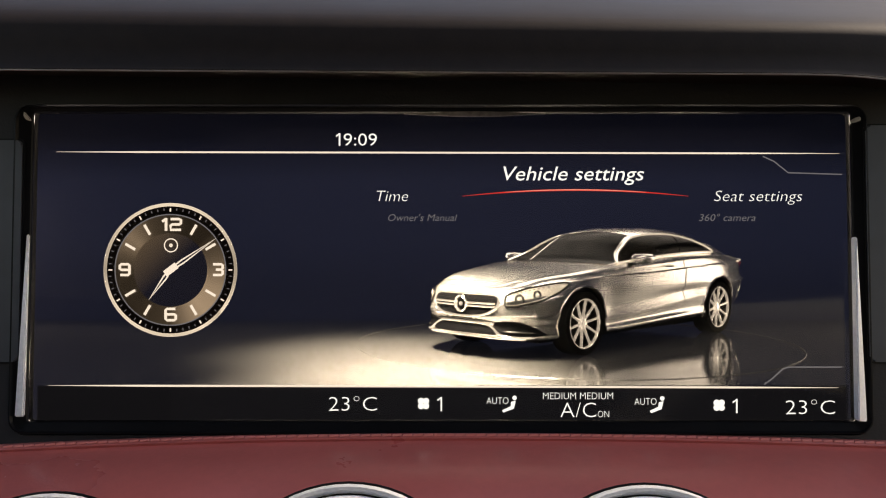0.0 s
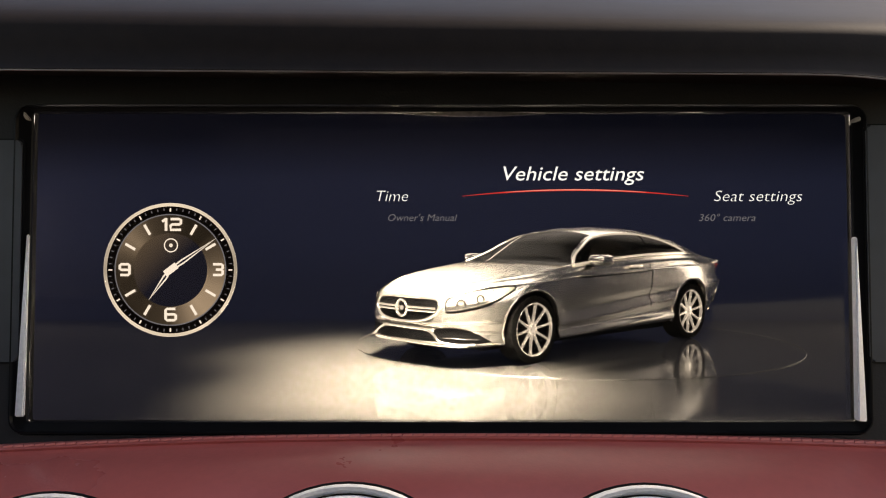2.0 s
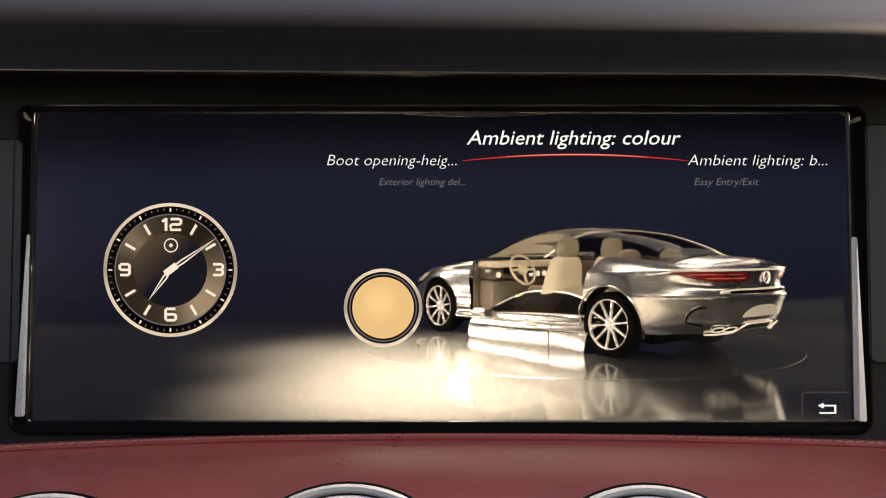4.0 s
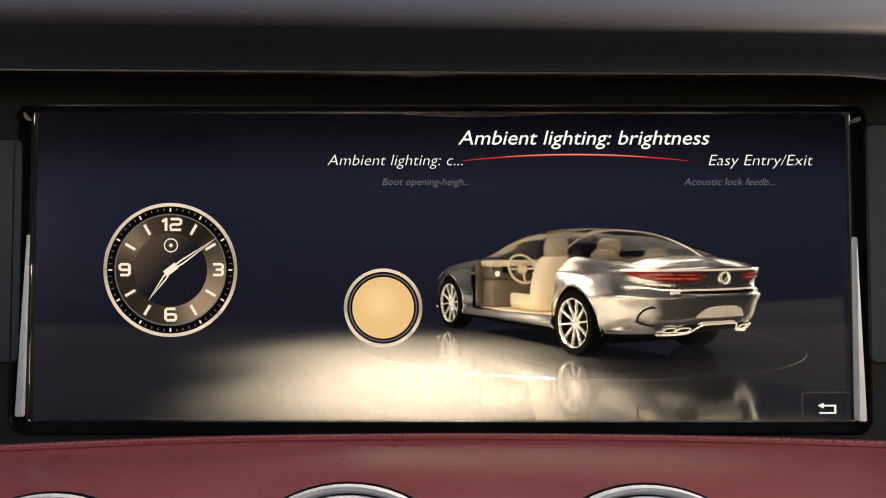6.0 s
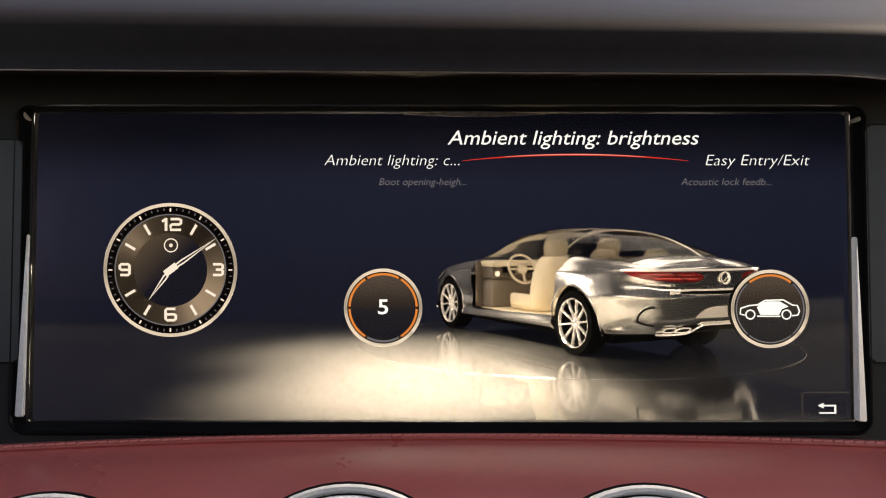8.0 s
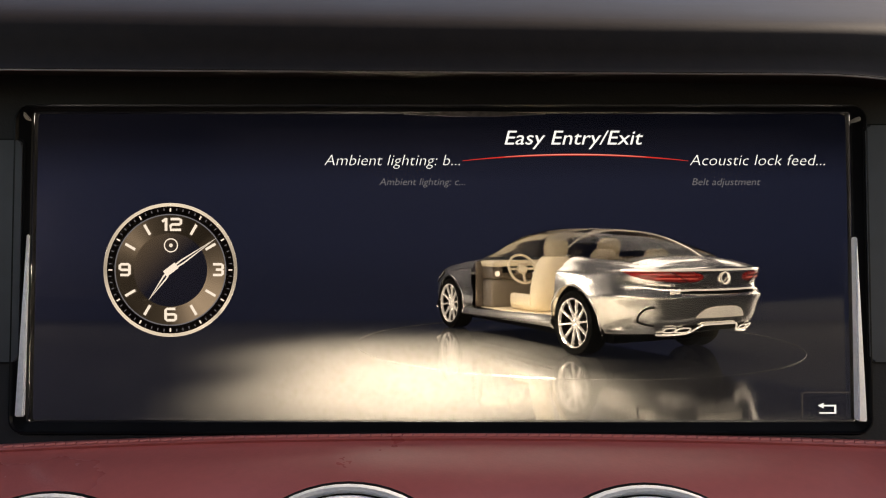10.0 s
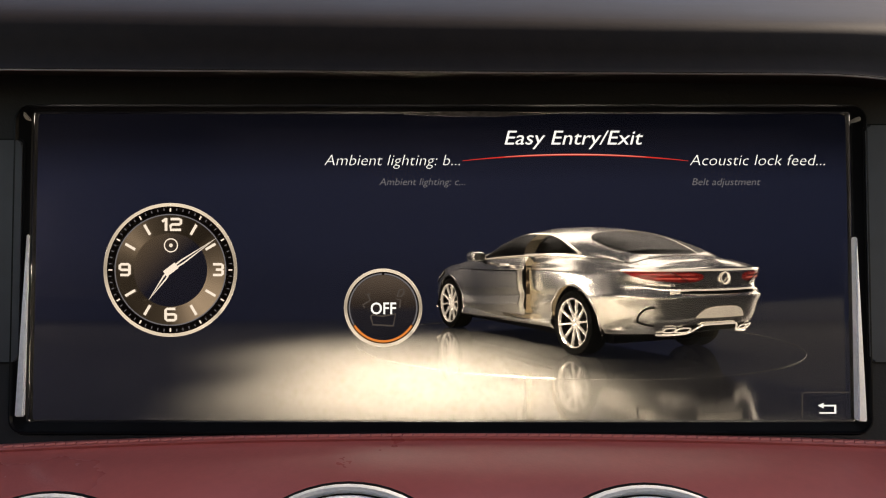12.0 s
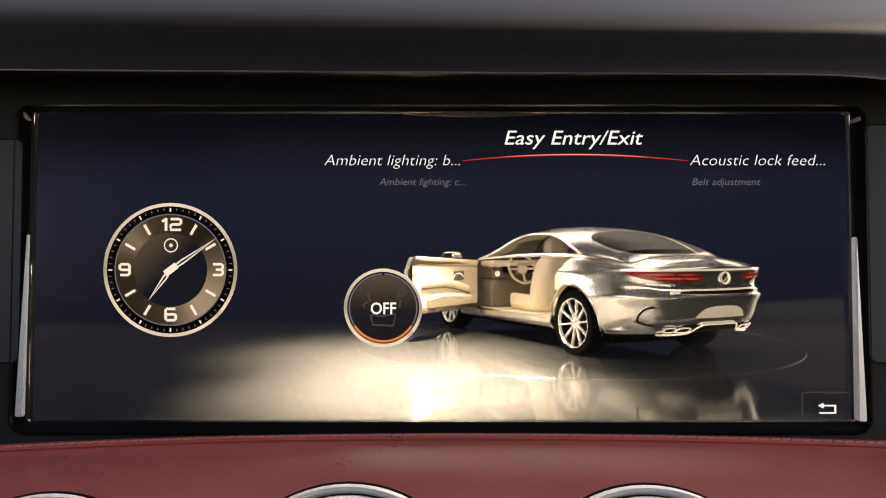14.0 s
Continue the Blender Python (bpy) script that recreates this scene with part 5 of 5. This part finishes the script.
def nose(car):
    """Grille, badge, lamps and intakes."""
    mid = lambda s: PLAN[1][1] * s if s < 1 else spline(s, _py)
    def low(s):
        return 0.440 + 0.10 * min(1.0, mid(s) / 0.46) ** 3.2
    high = lambda s: 0.672 - 0.012 * (s / 1.6) ** 4
    for sd in (1, -1):
        g = patch(0.0, 1.62, low, high, 0.004, sd, 30, 10)
        part("grille", sized(g), M_CARDARK, car, "dark radiator grille")
        for z in (0.548, 0.580):
            part("grille_louvre", sized(tube([skin(s / 10, z, 0.014, sd) for s in range(2, 16)], 0.011)), M_BRIGHT, car)
    around = [(0, 0.676), (0.8, 0.676), (1.35, 0.670), (1.62, 0.640), (1.64, 0.575), (1.45, 0.515), (1.1, 0.468), (0.6, 0.443), (0, 0.436)]
    part("grille_frame", sized(tube(both(around, 0.010) , 0.013, 6, False)), M_BRIGHT, car, "bright grille frame")
    e = lathe([(0.086, 0), (0.092, 0.016), (0.084, 0.026), (0.074, 0.018), (0.070, 0)], 36)
    join(e, lathe([(0.022, 0.0), (0.022, 0.016), (0.001, 0.018)], 20))
    e.transform(Matrix.Translation((skin(0, 0.565).x + 0.012, 0, 0.565)) @ Matrix.Rotation(radians(90), 4, "Y"))
    part("badge", sized(e), M_BRIGHT, car, "plain round badge")
    for sd in (1, -1):
        lo = lambda s: spline(s, [(1.95, 0.560), (2.4, 0.560), (3.0, 0.585), (3.6, 0.620), (4.1, 0.675), (4.5, 0.765)])
        hi = lambda s: spline(s, [(1.95, 0.655), (2.15, 0.685), (3.0, 0.738), (3.6, 0.762), (4.1, 0.783), (4.5, 0.790)])
        lamp_body = part("headlight", sized(patch(1.95, 4.5, lo, hi, 0.005, sd, 40, 8)), M_LENS, car, "clear headlight with bright inner lamps")
        rimline = [(1.95, 0.60), (1.95, 0.65), (2.15, 0.685), (3.0, 0.738), (3.6, 0.762), (4.1, 0.783), (4.48, 0.792), (4.46, 0.75), (4.1, 0.676), (3.6, 0.620), (3.0, 0.585), (2.4, 0.560), (2.0, 0.562), (1.95, 0.60)]
        part("lamp_seal", sized(tube(run(rimline, 0.007, sd), 0.009)), M_CARDARK, lamp_body)
        part("lamp_shadow", sized(patch(2.02, 3.75, lambda s: lo(s) + 0.016, lambda s: lo(s) + 0.060 - 0.022 * abs(s - 2.5), 0.010, sd, 20, 3, 0.003)), M_LAMPDARK, lamp_body)
        for s, z, r in ((2.62, 0.634, 0.050), (3.42, 0.676, 0.044)):
            p, q = skin(s, z, 0.012, sd), skin(s, z, 0.05, sd)
            turn = Vector((0, 0, 1)).rotation_difference(q - p).to_matrix().to_4x4()
            ringb = lathe([(r, -0.006), (r, 0.006), (r * 0.62, 0.008), (r * 0.56, -0.004)], 24)
            ringb.transform(Matrix.Translation(p) @ turn)
            part("lamp_ring", sized(ringb), M_LAMPDARK, lamp_body)
            bulb = lathe([(r * 0.34, 0.002), (r * 0.30, 0.012), (0.001, 0.016)], 18)
            bulb.transform(Matrix.Translation(p) @ turn)
            part("lamp_unit", sized(bulb), M_BRIGHT, lamp_body)
        for k in range(9):
            s = 2.3 + 0.2 * k
            part("lamp_led", sized(patch(s, s + 0.07, lambda q: hi(q) - 0.028, lambda q: hi(q) - 0.018, 0.008, sd, 2, 2, 0.003)), M_LAMPDARK, lamp_body)
        # intakes in the bumper, and the bright wing that runs through them
        part("lower_intake", sized(patch(0.0, 1.50, lambda s: 0.262, lambda s: 0.362 - 0.055 * max(0.0, s - 1.0) ** 1.5, 0.016, sd, 18, 4, 0.03)), M_CARDARK, car)
        part("side_intake", sized(patch(1.45, 3.75, lambda s: spline(s, [(1.45, 0.335), (1.9, 0.262), (3.2, 0.246), (3.75, 0.262)]), lambda s: spline(s, [(1.45, 0.372), (2.0, 0.398), (2.7, 0.385), (3.3, 0.335), (3.75, 0.268)]), 0.014, sd, 26, 5, 0.03)), M_CARDARK, car)
        part("bumper_slat", sized(tube(run([(1.9, 0.300), (2.6, 0.295), (3.3, 0.283)], 0.018, sd), 0.007)), M_LAMPDARK, car)
    part("bumper_shade", sized(join(patch(0.0, 1.7, lambda s: 0.385, lambda s: 0.418 - 0.016 * s, 0.010, 1, 18, 2), patch(0.0, 1.7, lambda s: 0.385, lambda s: 0.418 - 0.016 * s, 0.010, -1, 18, 2))), M_LAMPDARK, car)
    part("bumper_wing", sized(tube(both([(0, 0.376), (0.7, 0.374), (1.15, 0.362), (1.45, 0.325), (1.75, 0.268), (2.2, 0.246), (2.7, 0.238), (3.15, 0.238)], 0.014), 0.013)), M_BRIGHT, car, "bright wing through the bumper's intakes")
    part("splitter", sized(tube(both([(0, 0.232), (0.8, 0.230), (1.6, 0.226), (2.4, 0.222), (2.9, 0.220)], 0.010), 0.014)), M_BRIGHT, car, "bright splitter edge")


def tail(car):
    """Lamps, boot trim, plate holder, diffuser and exhausts."""
    for sd in (1, -1):
        lo = lambda s: spline(s, [(10.55, 0.925), (10.9, 0.885), (11.4, 0.856), (12.2, 0.838), (12.9, 0.834), (13.15, 0.848), (13.25, 0.868)])
        hi = lambda s: spline(s, [(10.55, 0.935), (11.0, 0.936), (12.9, 0.928), (13.15, 0.912), (13.25, 0.890)])
        t = part("tail_light", sized(patch(10.55, 13.25, lo, hi, 0.005, sd, 40, 6)), M_TAIL, car, "red tail light")
        part("tail_strip", sized(patch(11.7, 13.08, lambda s: 0.862, lambda s: 0.875, 0.009, sd, 20, 2, 0.003)), M_TAILLIT, t, "lit red tail strip")
        part("tail_strip", sized(patch(11.2, 12.95, lambda s: 0.902, lambda s: 0.909, 0.009, sd, 20, 2, 0.003)), M_TAILLIT, t, "lit red tail strip")
        part("boot_seam", sized(tube(run([(12.25, 0.93), (12.6, 0.87), (12.95, 0.80)], 0.012, sd), 0.005)), M_CARDARK, car)
        for s0 in (12.02, 12.50):
            edge = [(s0 + 0.02, 0.335), (s0 + 0.22, 0.333), (s0 + 0.38, 0.336), (s0 + 0.45, 0.352), (s0 + 0.46, 0.372), (s0 + 0.38, 0.380), (s0 + 0.18, 0.379), (s0 + 0.08, 0.370), (s0 + 0.0, 0.345), (s0 + 0.02, 0.335)]
            tip = part("exhaust_tip", sized(tube(run(edge, 0.024, sd), 0.0075)), M_BRIGHT, car, "chrome exhaust tip")
            part("exhaust_opening", sized(patch(s0 + 0.02, s0 + 0.44, lambda s: 0.337, lambda s: 0.377, 0.018, sd, 8, 2, 0.03)), M_CARDARK, tip)
        part("bumper_slit", sized(tube(run([(11.72, 0.585), (11.35, 0.56), (11.12, 0.50), (11.05, 0.43), (11.3, 0.405), (11.6, 0.40)], 0.004, sd), 0.010)), M_CARDARK, car)
        part("slit_edge", sized(tube(run([(11.70, 0.600), (11.32, 0.575), (11.07, 0.51), (11.0, 0.425)], 0.004, sd), 0.006)), M_PAINT, car)
        part("diffuser", sized(patch(12.7, 14.0, lambda s: 0.345, lambda s: 0.405, 0.006, sd, 12, 3)), M_CARDARK, car)
        part("plate_recess", sized(patch(13.06, 14.0, lambda s: 0.480, lambda s: spline(s, [(13.06, 0.484), (13.2, 0.535), (13.4, 0.575), (13.7, 0.592), (14.0, 0.595)]), 0.006, sd, 24, 4)), M_PLATE, car, "plain plate holder")
        part("boot_slot", sized(patch(12.55, 14.0, lambda s: 0.728, lambda s: 0.752, 0.005, sd, 14, 2)), M_CARDARK, car)
    part("boot_trim", sized(tube(both([(14, 0.757), (13.4, 0.757), (12.8, 0.757), (12.25, 0.740)], 0.012), 0.010)), M_BRIGHT, car, "bright boot trim")
    # the lid edge's highlight, drawn as a glowing tube
    part("boot_edge_highlight", sized(tube(both([(14, 0.953), (13, 0.953), (12, 0.950), (11.2, 0.945), (10.5, 0.938)], 0.008), 0.012)), M_BRIGHT, car, "glowing tube for the highlight along the boot lid's edge")
    part("diffuser_trim", sized(tube(both([(14, 0.414), (13.45, 0.412), (13.28, 0.398), (13.06, 0.345), (12.85, 0.320), (12.3, 0.308), (11.6, 0.304)], 0.020), 0.010)), M_BRIGHT, car, "bright diffuser edge")
    part("bumper_line", sized(tube(both([(14, 0.688), (13, 0.688), (12, 0.686), (11, 0.682), (10.2, 0.672)], 0.003), 0.010)), M_PAINT, car)
    e = lathe([(0.050, 0), (0.060, 0.010), (0.064, 0.016), (0.054, 0.016), (0.048, 0)], 32)
    e.transform(Matrix.Translation((skin(14, 0.87).x - 0.004, 0, 0.87)) @ Matrix.Rotation(radians(-90), 4, "Y"))
    part("rear_badge", sized(e), M_BRIGHT, car)


# ---- the cabin round it ----
def cabin():
    def wall(name, b, m, label):
        tagged(part(name, b, m, smooth=False), label, "car cabin", kind="structure")
    # unseen shell; its walls and openings are sized to set the daylight inside
    wall("floor", box(-0.80, 0.80, -1.8, 1.3, 0.28, 0.32), M_CARPET, "dark carpeted cabin floor")
    wall("ceiling", box(-0.80, 0.80, -1.8, -0.28, 1.52, 1.56), M_LINING, "grey cabin roof lining")
    wall("wall_left", box(-0.84, -0.80, -1.8, 1.3, 0.28, 1.02), M_BLACK, "dark lower cabin side")
    wall("wall_right", box(0.80, 0.84, -1.8, 1.3, 0.28, 0.82), M_BLACK, "dark lower cabin side")
    wall("wall_back", box(-0.80, 0.80, -1.84, -1.8, 0.28, 1.52), M_LINING, "unseen grey rear wall, added to hold daylight off the display")
    for sd in (-1, 1):
        x0, x1 = sorted((sd * 0.80, sd * 0.84))
        wall("wall_quarter", box(x0, x1, -1.8, -0.75, 1.02, 1.52), M_LINING, "unseen grey side wall, added to hold daylight off the display")
    wall("wall_front", box(-0.80, 0.80, 1.3, 1.34, 0.28, 1.15), M_BLACK, "dark bulkhead before the dashboard")


screen()
writing()
buttons()
clock()
car, door, roof, door_glass, quarter, quarter_glass = picture_car()
dashboard()
vents()
cabin()


def motions():
    def slide(ob, rows, share=1.0):
        base = ob.matrix_basis.copy()
        walk(ob, [(t, Matrix.Translation((share * dx, dy, 0)) @ base) for t, dy, dx in rows])
    UP, DOWN = 0.030, -0.063
    for key, rows in {
        "A": [(0, 0, 0), (2.2, 0, 0), (2.27, 0.0455, 0), (14, 0.0455, 0)],
        "B": [(0, UP, 0), (2.2, UP, 0), (2.27, 0, 0), (5.53, 0, 0), (5.63, UP, 0), (14, UP, 0)],
        "C": [(0, UP, 0), (5.55, UP, 0.03), (5.65, 0.002, 0.045), (5.7, 0.001, 0.036), (5.8, 0, 0.016), (5.9, 0, 0.008), (6.0, 0, 0.0038), (6.2, 0, 0), (9.1, 0, 0), (9.3, UP, 0), (14, UP, 0)],
        "D": [(0, UP, 0), (9.2, UP, 0), (9.4, 0, 0), (14, 0, 0)],
        "arc": [(0, -0.0127, 0), (2.25, -0.0127, 0), (2.45, 0, 0), (14, 0, 0)],
        "top": [(0, 0, 0), (0.62, 0, 0), (0.8, 0.0125, 0), (1.0, 0.03, 0), (14, 0.03, 0)],
        "bottom": [(0, 0, 0), (0.62, 0, 0), (0.8, -0.0115, 0), (1.0, -0.03, 0), (14, -0.03, 0)],
        "back": [(0, -0.02, 0), (2.2, -0.02, 0), (2.27, 0, 0), (14, 0, 0)],
        "gold": [(0, DOWN, 0), (2.2, DOWN, 0), (2.27, 0, 0), (6.25, 0, 0), (6.33, DOWN, 0), (14, DOWN, 0)],
        "five": [(0, DOWN, 0), (6.6, DOWN, 0), (6.72, 0, 0), (9.0, 0, 0), (9.15, DOWN, 0), (14, DOWN, 0)],
        "zone": [(0, DOWN, 0), (6.6, DOWN, 0), (6.75, 0, 0), (9.0, 0, 0), (9.15, DOWN, 0), (14, DOWN, 0)],
        "off": [(0, DOWN, 0), (10.15, DOWN, 0), (10.3, 0, 0), (14, 0, 0)],
    }.items():
        for i, ob in enumerate(PAGES[key]):
            slide(ob, rows, 1.0 if i == 0 else 0.3)
    turn = [(0, 1.967, 10.134, 223.4), (0.9, 1.967, 10.134, 223.4), (1.5, 1.55, 9.74, 222.3), (1.9, 1.40, 9.58, 222.1), (2.45, 1.40, 9.575, 222.1), (2.6, 1.42, 9.64, 218.9),
            (2.7, 1.46, 9.75, 213.2), (2.8, 1.44, 9.76, 203.8), (2.9, 1.45, 9.80, 194.7), (3.0, 1.472, 9.80, 186.3), (3.2, 1.49, 9.90, 170), (3.6, 1.53, 10.0, 146), (4.0, 1.56, 10.1, 128), (4.5, 1.57, 10.2, 117.0), (4.8, 1.56, 10.241, 116.4), (14, 1.56, 10.241, 116.4)]
    walk(car, [(t, pose(x * SCALE, y * SCALE, FLOOR_Z, 0, 0, a)) for t, x, y, a in turn])
    hx, hy = 0.82 * SCALE, 0.90 * SCALE
    gone = -0.14
    swing = [(0, 0, 0), (3.9, 0, 0), (4.2, 0, gone), (11.32, 0, gone), (11.45, 0, 0), (11.62, 0, 0), (11.9, 4, 0), (12.1, 9, 0), (12.3, 17, 0), (12.5, 29, 0), (12.8, 50, 0), (13.0, 59, 0), (13.2, 62, 0), (14, 62, 0)]
    walk(door, [(t, pose(hx, hy, z, 0, 0, -a)) for t, a, z in swing])
    walk(door_glass, [(t, pose(0, 0, z * SCALE)) for t, z in ((0, 0), (12.6, 0), (12.9, -1.4), (14, -1.4))])
    walk(quarter_glass, [(t, pose(0, 0, z)) for t, z in ((0, 0), (13.12, 0), (13.28, gone), (14, gone))])
    walk(roof, [(t, pose(0, 0, z)) for t, z in ((0, 0), (3.9, 0), (4.2, gone), (11.32, gone), (11.45, 0), (14, 0))])
    walk(quarter, [(t, pose(0, 0, z)) for t, z in ((0, 0), (3.9, 0), (4.2, gone), (11.32, gone), (11.45, 0), (13.12, 0), (13.28, gone), (14, gone))])


motions()
